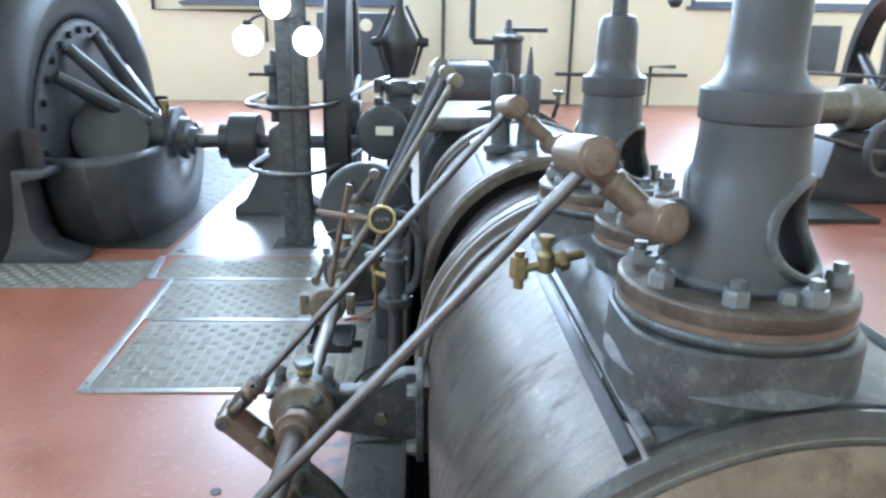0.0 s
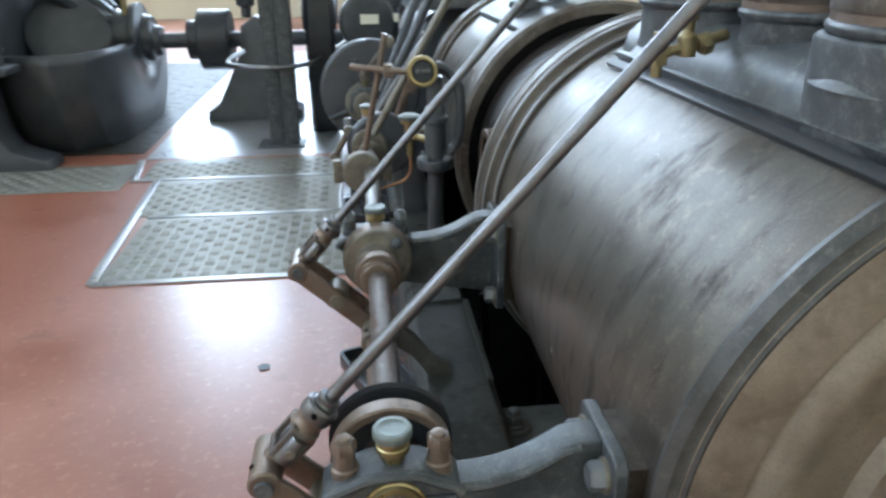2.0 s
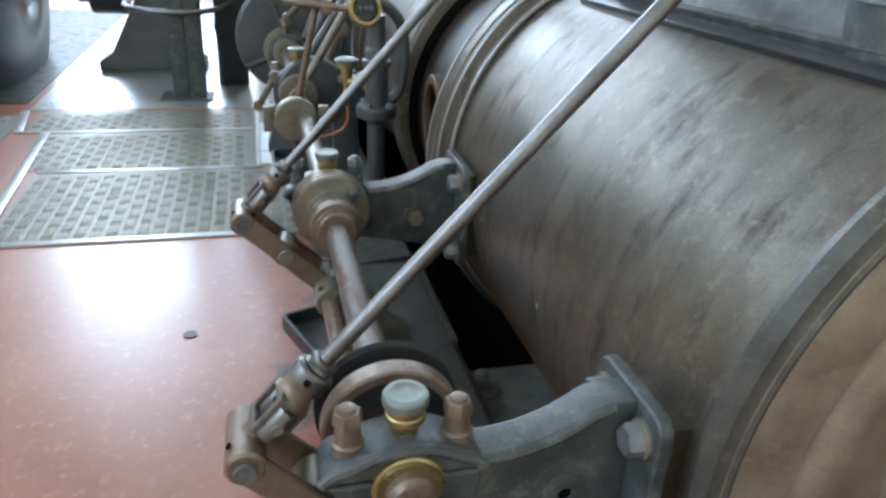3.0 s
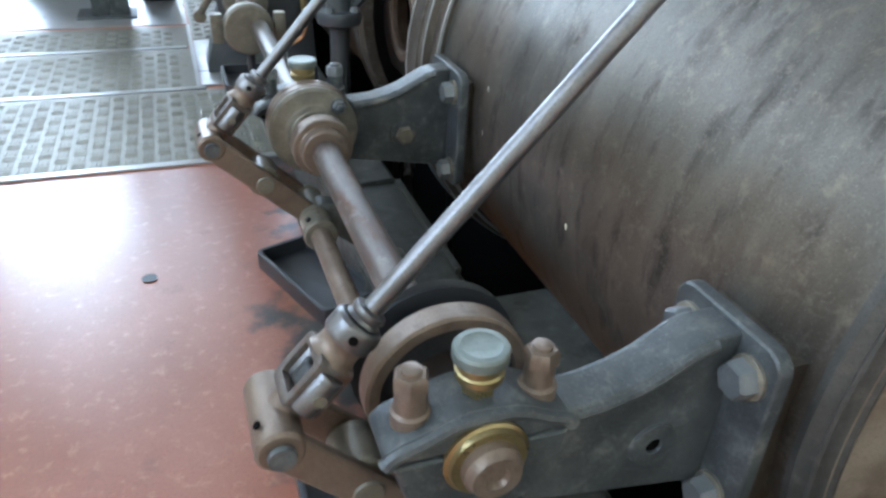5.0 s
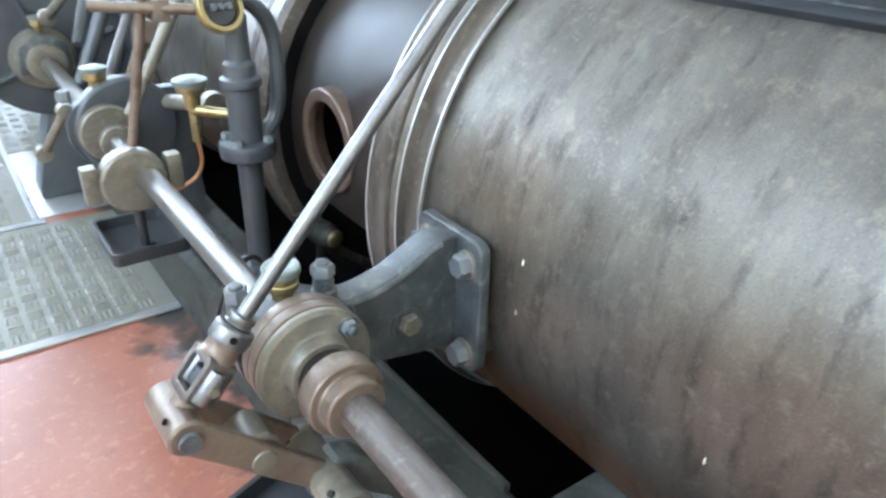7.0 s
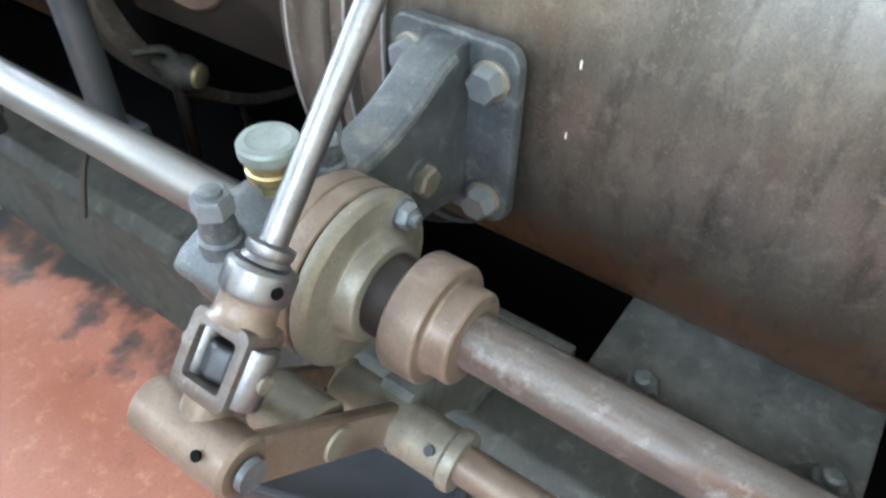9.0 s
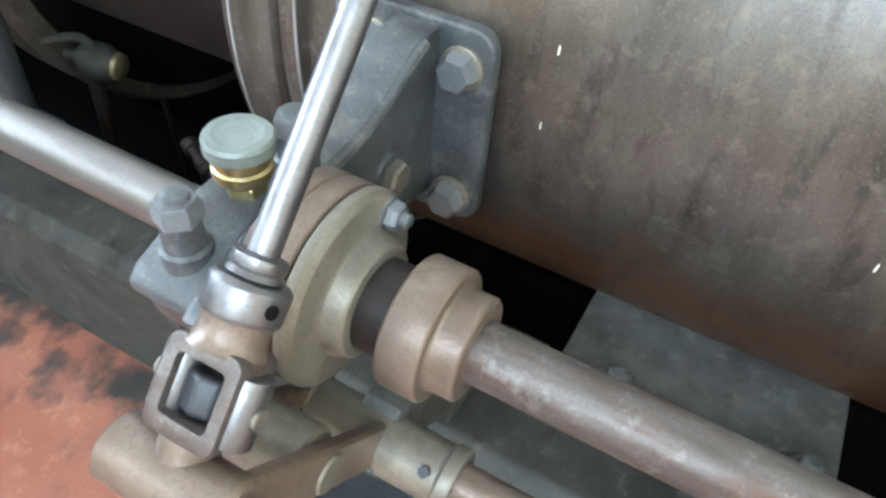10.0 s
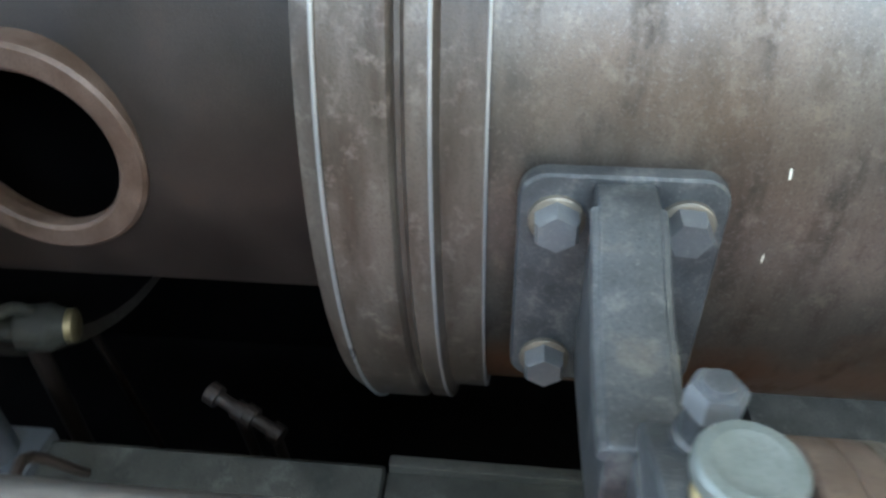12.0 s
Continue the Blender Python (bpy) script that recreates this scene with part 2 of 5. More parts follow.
def prism(bm, outline, plane, lo, hi):
    """Pulls a 2D outline through lo..hi along the axis that plane leaves out ('xz', 'yz' or 'xy')."""
    def place(u, v, w):
        return {"xz": (u, w, v), "yz": (w, u, v), "xy": (u, v, w)}[plane]
    lower = [bm.verts.new(place(u, v, lo)) for u, v in outline]
    upper = [bm.verts.new(place(u, v, hi)) for u, v in outline]
    bm.faces.new(lower)
    bm.faces.new(upper[::-1])
    k = len(outline)
    for i in range(k):
        bm.faces.new((lower[i], upper[i], upper[(i + 1) % k], lower[(i + 1) % k]))


def tube(bm, points, r, n=10):
    """A round bar along a smooth run of points."""
    pts = [Vector(p) for p in points]
    rings = []
    for i, p in enumerate(pts):
        d = (pts[min(i + 1, len(pts) - 1)] - pts[max(i - 1, 0)]).normalized()
        m = d.to_track_quat("Z", "Y").to_matrix()
        rings.append([bm.verts.new(p + m @ Vector((r * math.cos(2 * math.pi * k / n), r * math.sin(2 * math.pi * k / n), 0))) for k in range(n)])
    for a, b in zip(rings, rings[1:]):
        off = min(range(n), key=lambda s: (b[s].co - a[0].co).length)
        for k in range(n):
            bm.faces.new((a[k], a[(k + 1) % n], b[(k + 1 + off) % n], b[(k + off) % n]))
    bm.faces.new(rings[0][::-1])
    bm.faces.new(rings[-1])


def spline(points, steps=8):
    """A smooth run through the points."""
    p = [Vector(q) for q in points]
    p = [2 * p[0] - p[1], *p, 2 * p[-1] - p[-2]]
    out = []
    for a, b, c, d in zip(p, p[1:], p[2:], p[3:]):
        for k in range(steps):
            t = k / steps
            out.append(0.5 * (2 * b + (c - a) * t + (2 * a - 5 * b + 4 * c - d) * t * t + (3 * b - a - 3 * c + d) * t ** 3))
    return out + [p[-2]]


def arc(cx, cy, r, a0, a1, steps=8):
    return [(cx + r * math.cos(radians(a0 + (a1 - a0) * k / steps)), cy + r * math.sin(radians(a0 + (a1 - a0) * k / steps))) for k in range(steps + 1)]


def rounded(u0, v0, u1, v1, r, steps=5):
    return (arc(u1 - r, v1 - r, r, 0, 90, steps) + arc(u0 + r, v1 - r, r, 90, 180, steps)
            + arc(u0 + r, v0 + r, r, 180, 270, steps) + arc(u1 - r, v0 + r, r, 270, 360, steps))


def hexagon(bm, at, axis, r, h, spin=0.0, chamfer=0.25):
    """A six-sided head with a turned-down top."""
    m = Matrix.Translation(at) @ frame_of(axis)
    rings = []
    for s, k in ((0, 1.0), (h * (1 - chamfer), 1.0), (h, 0.84)):
        rings.append([bm.verts.new(m @ Vector((r * k * math.cos(math.pi / 3 * i + spin), r * k * math.sin(math.pi / 3 * i + spin), s))) for i in range(6)])
    for a, b in zip(rings, rings[1:]):
        for i in range(6):
            bm.faces.new((a[i], a[(i + 1) % 6], b[(i + 1) % 6], b[i]))
    bm.faces.new(rings[0][::-1])
    bm.faces.new(rings[-1])


def part(name, bm, mat, parent=None, label="", bevel=0.0, seg=2, angle=35):
    """Links a bmesh as one mesh object under its thing."""
    bmesh.ops.recalc_face_normals(bm, faces=bm.faces)
    if bevel:
        edges = [e for e in bm.edges if len(e.link_faces) == 2 and e.calc_face_angle(0) > radians(28)]
        bmesh.ops.bevel(bm, geom=edges, offset=bevel, segments=seg, profile=0.6, affect="EDGES", clamp_overlap=True)
    me = bpy.data.meshes.new(name)
    bm.to_mesh(me)
    bm.free()
    for p in me.polygons:
        p.use_smooth = True
    me.set_sharp_from_angle(angle=radians(angle))
    me.materials.append(mat)
    ob = new(name, me)
    if parent:
        ob.parent = parent
    if label:
        ob["label"] = label
    return ob


def thing(name, label, category, group="", kind="", at=(0, 0, 0)):
    ob = new(name)
    ob.location = at
    ob.empty_display_size = 0.1
    return tagged(ob, label, category, group, kind)


B = bmesh.new

# ---- hall ----
X0, X1, Y0, Y1, TOP = HALL


def wall_with_windows(name, axis, at, out, lo, hi, openings, head):
    """A wall of 0.35 m with openings of (middle, width, sill); axis: the way it runs."""
    w = thing(name, "cream plastered hall wall with tall windows", "wall", kind="structure")
    bm = B()

    def slab(u0, u1, z0, z1):
        a, b = sorted((at, at + out * 0.35))
        if axis == "x":
            box(bm, (u0, a, z0), (u1, b, z1))
        else:
            box(bm, (a, u0, z0), (b, u1, z1))
    u = lo
    for c, width, sill in sorted(openings):
        slab(u, c - width / 2, 0, TOP)
        slab(c - width / 2, c + width / 2, 0, sill)
        slab(c - width / 2, c + width / 2, head, TOP)
        u = c + width / 2
    slab(u, hi, 0, TOP)
    part("plaster", bm, WALL_CREAM, w)
    return w


wall_with_windows("wall_north", "x", Y1, 1, X0 - 0.35, X1 + 0.35, FAR_WINDOWS, HEAD)
wall_with_windows("wall_west", "y", X0, -1, Y0, Y1, [(c, 2.4, 5.5) for c in LEFT_WINDOWS], 12.1)
wall_with_windows("wall_east", "y", X1, 1, Y0, Y1, [(c, 2.4, 3.9) for c in RIGHT_WINDOWS], 12.1)
wall_with_windows("wall_south", "x", Y0, -1, X0 - 0.35, X1 + 0.35, [], 12.1)

bm = B()
box(bm, (X0 - 0.35, Y0 - 0.35, TOP), (X1 + 0.35, Y1 + 0.35, TOP + 0.25))
tagged(part("ceiling", bm, CEILING), "plain white hall ceiling", "ceiling", kind="structure")


def far_window(n, x, width, sill, head=HEAD):
    w = thing("window_%d" % n, "tall hall window with dark frame and bright panes", "window", kind="structure")
    bm = B()
    d0, d1, h = 16.02, 16.08, width / 2
    for u in (-h, h - 0.12):
        box(bm, (x + u, d0, sill), (x + u + 0.12, d1, head))
    for z in (sill, head - 0.12):
        box(bm, (x - h + 0.12, d0, z), (x + h - 0.12, d1, z + 0.12))
    part("window_frame", bm, FRAME_GREY, w, bevel=0.004)
    bars = round(width / 1.65)
    for k in range(1, bars):
        u = -h + width * k / bars
        bm = B()
        box(bm, (x + u - 0.05, d0 + 0.01, sill + 0.12), (x + u + 0.05, d1 - 0.01, head - 0.12))
        part("glazing_bar", bm, FRAME_GREY, w, bevel=0.003)
    for z in (4.6, 6.0, 7.4, 8.8):
        bm = B()
        box(bm, (x - h + 0.12, d0 + 0.015, z - 0.03), (x + h - 0.12, d1 - 0.015, z + 0.03))
        part("glazing_bar", bm, FRAME_GREY, w, bevel=0.003)
    bm = B()
    box(bm, (x - h - 0.1, 15.9, sill - 0.08), (x + h + 0.1, 16.0, sill))
    part("window_sill", bm, FRAME_GREY, w, bevel=0.006)


for n, (wx, ww, sill) in enumerate(FAR_WINDOWS):
    far_window(n + 1, wx, ww, sill)

# The floor, with the engine pit left open: x 0.31..1.7, y -2.2..4.2
floor = thing("floor", "glossy worn red painted concrete floor", "floor", kind="structure")
bm = B()
for a, b in (((X0, Y0), (0.10, Y1)), ((1.9, Y0), (X1, Y1)), ((0.10, Y0), (1.9, -2.4)), ((0.10, 5.2), (1.9, Y1))):
    box(bm, (a[0], a[1], -0.2), (b[0], b[1], 0))
part("red_paint", bm, RED_FLOOR, floor)
# pit box coloured almost black, so its darkness is in the colour
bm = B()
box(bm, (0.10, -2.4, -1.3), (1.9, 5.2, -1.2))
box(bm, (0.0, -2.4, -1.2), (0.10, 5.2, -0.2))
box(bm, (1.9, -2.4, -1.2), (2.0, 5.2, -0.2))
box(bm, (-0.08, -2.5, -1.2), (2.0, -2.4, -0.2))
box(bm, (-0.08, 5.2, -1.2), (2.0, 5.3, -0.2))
part("pit", bm, SHADE_BLACK, floor)


def checker_sheet(x0, y0, x1, y1, z=0.004):
    """A tread plate: a sheet with small raised lozenges in a basket pattern."""
    t = thing("tread_plate", "grey-brown steel tread plate with raised basket pattern, set in the floor", "floor plate", "tread plates over the floor duct")
    bm = B()
    box(bm, (x0, y0, 0.001), (x1, y1, z))
    part("sheet", bm, CHECKER, t)
    verts, faces = [], []
    step = 0.062
    nx, ny = int((x1 - x0 - 0.04) / step), int((y1 - y0 - 0.04) / step)
    for i in range(nx):
        for j in range(ny):
            cx, cy = x0 + 0.04 + i * step, y0 + 0.04 + j * step
            if (i + j) % 2:
                bars = [(0, o, 0.027, 0.0055) for o in (-0.017, 0, 0.017)]
            else:
                bars = [(o, 0, 0.0055, 0.027) for o in (-0.017, 0, 0.017)]
            for ox, oy, hx, hy in bars:
                k = len(verts)
                for sx, sy in ((-1, -1), (1, -1), (1, 1), (-1, 1)):
                    verts.append((cx + ox + sx * hx, cy + oy + sy * hy, z))
                for sx, sy in ((-1, -1), (1, -1), (1, 1), (-1, 1)):
                    verts.append((cx + ox + sx * hx * 0.6, cy + oy + sy * hy * 0.6, z + 0.0035))
                faces.append((k + 4, k + 5, k + 6, k + 7))
                for e in range(4):
                    faces.append((k + e, k + (e + 1) % 4, k + 4 + (e + 1) % 4, k + 4 + e))
    me = bpy.data.meshes.new("tread")
    me.from_pydata(verts, [], faces)
    me.materials.append(CHECKER)
    ob = new("tread", me)
    ob.parent = t
    ob["kind"] = "stuff"
    return t


def edge_bar(a, b, w=0.04):
    a, b = Vector((*a, 0)), Vector((*b, 0))
    d = (b - a).normalized()
    s = Vector((-d.y, d.x, 0)) * w / 2
    bm = B()
    vs = [bm.verts.new(p + Vector((0, 0, z))) for z in (0.001, 0.009) for p in (a - s, b - s, b + s, a + s)]
    for q in ((0, 1, 2, 3), (4, 7, 6, 5), (0, 4, 5, 1), (1, 5, 6, 2), (2, 6, 7, 3), (3, 7, 4, 0)):
        bm.faces.new([vs[i] for i in q])
    tagged(part("floor_edge_bar", bm, EDGE_STEEL, bevel=0.002), "flat bright steel bar framing the tread plates", "edge bar", "edge bars of the duct", "structure")


checker_sheet(-1.27, 1.175, 0.098, 2.03)
checker_sheet(-1.38, 2.08, -0.19, 2.78)
checker_sheet(-0.165, 2.98, 0.098, 4.9)
checker_sheet(-1.52, 2.84, -0.19, 3.30)
checker_sheet(-4.6, 2.62, -1.60, 3.24)
edge_bar((-1.29, 1.150), (0.098, 1.150))
edge_bar((-1.29, 1.150), (-1.40, 2.80), 0.05)
edge_bar((-1.27, 2.055), (-0.15, 2.055))
edge_bar((-1.57, 2.81), (-0.205, 2.81))
edge_bar((-1.55, 2.80), (-1.64, 3.34), 0.05)
edge_bar((-0.180, 2.08), (-0.180, 3.34), 0.022)
bm = B()
box(bm, (-0.165, 2.09, 0.001), (0.098, 2.95, 0.007))
tagged(part("smooth_cover_plate", bm, EDGE_STEEL, bevel=0.002), "smooth bright steel cover plate in the floor", "floor plate")
bm = B()
lathe(bm, [(0.001, 0.022), (0.004, 0.022)], (-0.424, 0.343, 0), n=20)
tagged(part("floor_plug", bm, BLACK_IRON), "small dark round plug in the red floor", "floor plug")
# pale polished concrete strip beside the machines
bm = B()
box(bm, (-1.62, 3.36, 0.001), (-0.18, 9.5, 0.005))
tagged(part("pale_floor_strip", bm, EDGE_STEEL), "pale polished strip of floor beside the machines", "floor strip", kind="structure")
bm = B()
box(bm, (-5.5, 3.55, 0.001), (-1.68, 8.5, 0.005))
tagged(part("generator_floor_plate", bm, BED_IRON), "grey steel floor plates round the generator", "floor plate", kind="structure")

# ---- engine: cylinders ----
CX, CZ, RB = 0.993, 0.585, 0.605    # cylinder axis and barrel radius
ZS = 0.593                         # lay shaft axis height, at x = 0
AY = (0, 1, 0)


def cylinder_rings(bm, y0, d, r=RB):
    """The stepped end flange of a cylinder, from y0 on in the direction d."""
    prof = [(0.0, r - 0.02), (0.0, r + 0.014), (0.003, r + 0.018), (0.048, r + 0.018), (0.050, r + 0.022), (0.054, r + 0.036), (0.058, r + 0.038), (0.080, r + 0.038),
            (0.084, r + 0.033), (0.086, r + 0.026), (0.092, r + 0.026), (0.094, r + 0.036), (0.098, r + 0.040), (0.164, r + 0.040), (0.168, r + 0.043), (0.172, r + 0.040), (0.192, r + 0.030), (0.194, r + 0.024), (0.194, r - 0.08)]
    lathe(bm, prof, (CX, y0, CZ), (0, d, 0), 160)


engine = thing("engine_cylinder", "large grey-brown clad horizontal gas engine cylinder", "engine cylinder")
bm = B()
lathe(bm, [(-1.147, RB), (-0.75, RB), (-0.3, RB), (0.19, RB)], (CX, 0, CZ), AY, 160)
part("barrel", bm, CLADDING, engine, "grey-brown sheet cladding with dark smears")
bm = B()
cylinder_rings(bm, 0.167, 1)
part("end_flange", bm, FLANGE_BROWN, engine, "stepped brownish flange ring with bright edges")
for u, r_ in ((0.056, 0.0365), (0.168, 0.0425), (0.0015, 0.0155)):
    bm = B()
    lathe(bm, [(u - 0.0022, RB + r_ - 0.006), (u - 0.0022, RB + r_ + 0.0012), (u, RB + r_ + 0.0026), (u + 0.0022, RB + r_ + 0.0012), (u + 0.0022, RB + r_ - 0.006)], (CX, 0.167, CZ), AY, 160, closed=False)
    part("worn_arris", bm, EDGE_STEEL, engine, "bright worn edge of the flange")
bm = B()
lathe(bm, [(1.139, RB - 0.01), (1.141, RB + 0.004), (1.154, RB + 0.007), (1.169, RB - 0.004), (1.173, RB + 0.001), (1.177, RB - 0.002), (1.179, RB - 0.012), (1.183, RB - 0.018), (1.190, RB - 0.024)], (CX, 0, CZ), (0, -1, 0), 200)
part("end_ring", bm, END_RING, engine, "flared grey end ring with a bright lip")
bm = B()
lathe(bm, [(1.184, RB - 0.018), (1.190, RB - 0.028), (1.209, RB - 0.092), (1.210, RB - 0.099), (1.205, RB - 0.103), (1.209, RB - 0.108), (1.226, RB - 0.130), (1.228, RB - 0.16), (1.216, RB - 0.19), (1.216, RB - 0.25), (1.239, RB - 0.265), (1.244, RB - 0.28), (1.244, 0.12), (1.274, 0.1)], (CX, 0, CZ), (0, -1, 0), 200)
part("cylinder_cover", bm, COVER_BROWN, engine, "rusty brown stepped cylinder cover")
# rails along the edges of the valve chest, and the saddle that it stands on
for a, w, h, m, nm in ((59.0, 0.013, 0.014, BLACK_IRON, "cover_strip"), (62.0, 0.010, 0.026, GREY_IRON, "chest_edge"), (118.0, 0.010, 0.026, GREY_IRON, "chest_edge")):
    bm = B()
    m4 = Matrix.Translation((CX, 0, CZ)) @ Matrix.Rotation(radians(a - 90), 4, "Y")
    box(bm, (-w, -1.13, RB - 0.01), (w, 0.03, RB + h), m4)
    part(nm, bm, m, engine, bevel=0.003)
bm = B()
prism(bm, arc(CX, CZ, RB + 0.007, 118, 62, 24) + arc(CX, CZ, RB - 0.02, 62, 118, 24), "xz", -1.13, 0.10)
part("valve_chest", bm, GREY_IRON, engine, "dark grey cast saddle on top of the barrel", bevel=0.003)
bm = B()
prism(bm, [(0.69, 1.10), (0.71, 1.19), (0.75, 1.225), (0.80, 1.24), (0.97, 1.24), (1.03, 1.225), (1.09, 1.19), (1.13, 1.10)], "xz", -1.02, 0.02)
part("valve_passage", bm, GREY_IRON, engine, "rounded cast passage between the valves", bevel=0.03, seg=4)

def boss(x, y, r, z0, z1, name="valve_boss", studs=8, square=0.0):
    bm = B()
    lathe(bm, [(z0, r * 1.08), (z0 + 0.02, r * 0.97), (z1 - 0.045, r * 0.95), (z1 - 0.04, r), (z1 - 0.03, r + 0.004), (z1 - 0.022, r)], (x, y, 0), n=72)
    part(name, bm, GREY_IRON, engine, bevel=0.003)
    bm = B()
    lathe(bm, [(z1 - 0.022, r * 0.985), (z1 - 0.008, r * 0.985)], (x, y, 0), n=72)
    part("gasket_ring", bm, OILED_BROWN, engine, "rusty orange joint ring")
    bm = B()
    lathe(bm, [(z1 - 0.008, r), (z1 + 0.016, r), (z1 + 0.022, r - 0.006), (z1 + 0.022, r * 0.5)], (x, y, 0), n=72)
    part("boss_flange", bm, FLANGE_BROWN, engine, "rusty brown bolted flange", bevel=0.002)
    for k in range(studs):
        a = 2 * math.pi * (k + 0.5) / studs
        bm = B()
        hexagon(bm, (x + (r - 0.035) * math.cos(a), y + (r - 0.035) * math.sin(a), z1 + 0.022), (0, 0, 1), 0.021, 0.024, a)
        rod(bm, (x + (r - 0.035) * math.cos(a), y + (r - 0.035) * math.sin(a), z1 + 0.02), (x + (r - 0.035) * math.cos(a), y + (r - 0.035) * math.sin(a), z1 + 0.06), 0.011, 12)
        part("nut", bm, GREY_IRON, engine)


def rect_boss(x, y, hx, hy, z0, z1):
    bm = B()
    prism(bm, [(x + u, y + v) for u, v in rounded(-hx, -hy, hx, hy, min(hx, hy) * 0.75, 8)], "xy", z0, z1 - 0.02)
    part("boss_block", bm, GREY_IRON, engine, bevel=0.012, seg=3)


rect_boss(0.878, -0.955, 0.188, 0.18, 1.09, 1.295)
boss(0.878, -0.955, 0.188, 1.20, 1.318)
boss(0.885, -0.57, 0.145, 1.15, 1.312, studs=6)
boss(0.865, -0.18, 0.185, 1.15, 1.312)


def lantern_chimney(x, y, k, z0, ztop):
    """A valve lantern with side openings, a collar and a tall tube."""
    t = thing("valve_lantern", "dark grey cast valve housing with tall tube and side opening", "valve housing", "valve housings on the engine")
    bm = B()
    prof = [(0.0, 0.135), (0.012, 0.135), (0.02, 0.128)]
    prof += [(0.02 + 0.16 * i / 26, 0.128 - 0.033 * (i / 26) ** 1.3) for i in range(1, 27)]
    prof += [(0.19, 0.093), (0.235, 0.089), (0.268, 0.0875), (0.271, 0.093), (0.275, 0.094), (0.318, 0.094), (0.322, 0.091)]
    faces = lathe(bm, [(s * k, r * k) for s, r in prof], (x, y, z0), n=120, closed=False)
    gone = []
    for f in faces:
        c = f.calc_center_median()
        a = math.atan2(c.y - y, c.x - x)
        for mid in (radians(-42), radians(138)):
            da = math.atan2(math.sin(a - mid), math.cos(a - mid))
            s = (c.z - z0) / k
            if (da / 0.86) ** 2 + ((s - 0.100) / 0.078) ** 2 < 1:
                gone.append(f)
                break
    bmesh.ops.delete(bm, geom=gone, context="FACES")
    bmesh.ops.remove_doubles(bm, verts=bm.verts, dist=1e-5)
    ob = part("housing", bm, DARK_GREY, t, "dark grey casting with an oval opening")
    sol = ob.modifiers.new("wall", "SOLIDIFY")
    sol.thickness, sol.offset = 0.014 * k, -1
    for mid in (radians(-42), radians(138)):
        pts = []
        for i in range(49):
            q = 2 * math.pi * i / 48
            s = 0.100 + 0.080 * math.sin(q)
            r = 0.128 - 0.033 * (max(0, (s - 0.02)) / 0.16) ** 1.3 - 0.004
            a = mid + 0.88 * math.cos(q)
            pts.append((x + k * r * math.cos(a), y + k * r * math.sin(a), z0 + k * s))
        bm = B()
        tube(bm, pts, 0.011 * k, 10)
        part("opening_rim", bm, GREY_IRON, t)
    bm = B()
    lathe(bm, [(0.322 * k, 0.091 * k), (0.326 * k, 0.080 * k), (0.333 * k, 0.072 * k), (0.350 * k, 0.0625 * k), (0.38 * k, 0.060 * k), (ztop - z0 - 0.02, 0.058 * k), (ztop - z0, 0.050 * k), (ztop - z0 + 0.008, 0.024 * k), (ztop - z0 + 0.045, 0.022 * k), (ztop - z0 + 0.05, 0.014 * k), (ztop - z0 + 0.075, 0.012 * k)], (x, y, z0), n=64)
    part("tube", bm, DARK_GREY, t, "tall turned grey tube")
    bm = B()
    rod(bm, (x, y, z0 + 0.01), (x, y, z0 + 0.3 * k), 0.022, 20)
    lathe(bm, [(0.02, 0.05 * k), (0.06, 0.05 * k), (0.07, 0.03)], (x, y, z0), n=32)
    part("valve_stem", bm, OILED_BROWN, t, "oily brown valve stem")
    for i in range(3):
        a = radians(40 + 120 * i)
        bm = B()
        hexagon(bm, (x + 0.135 * math.cos(a), y + 0.135 * math.sin(a), z0), (0, 0, 1), 0.016, 0.02, a)
        part("foot_bolt", bm, GREY_IRON, t)
    return t


lantern_chimney(0.880, -0.955, 0.94, 1.338, 2.15)
lantern_chimney(0.858, -0.18, 0.86, 1.334, 1.755)


def rocker(pin, elbow, stem, r):
    """A valve rocker: end drum, tapered arm and fulcrum drum."""
    t = thing("valve_rocker", "greasy brown steel rocker lever with round end drums", "rocker lever", "valve rockers on the cylinder")
    pin, elbow, stem = Vector(pin), Vector(elbow), Vector(stem)
    d = Vector((0.25, -1, 0.1)).normalized()
    for c, rr, h, nm in ((pin, r, 0.075, "end_drum"), (elbow, r * 0.95, 0.07, "fulcrum_drum")):
        bm = B()
        lathe(bm, [(-h, rr * 0.96), (-h + 0.005, rr), (h * 0.35, rr), (h * 0.35 + 0.002, rr * 0.8), (h * 0.42, rr * 0.78)], c, d, 40)
        part(nm, bm, OILED_BROWN, t, bevel=0.002)
        bm = B()
        lathe(bm, [(h * 0.42, rr * 0.16), (h * 0.42 + 0.003, rr * 0.12)], c, d, 16)
        part("pin_centre", bm, GREASY, t)
    q = elbow - d * 0.03
    p = pin - d * 0.03
    bm = B()
    rod(bm, p, p.lerp(q, 0.45), r * 0.62, 20, r * 0.55)
    rod(bm, p.lerp(q, 0.45), q, r * 0.72, 20, r * 0.6)
    rod(bm, p.lerp(q, 0.4), p.lerp(q, 0.5), r * 0.8, 20)
    part("arm", bm, OILED_BROWN, t, bevel=0.002)
    bm = B()
    rod(bm, q - d * 0.02, stem, r * 0.75, 20, r * 0.5)
    part("inner_arm", bm, DARK_GREY, t, bevel=0.003)


rocker((0.622, -0.970, 1.533), (0.730, -1.008, 1.442), (0.87, -0.955, 1.46), 0.034)
rocker((0.609, -0.140, 1.525), (0.727, -0.170, 1.431), (0.85, -0.18, 1.45), 0.031)

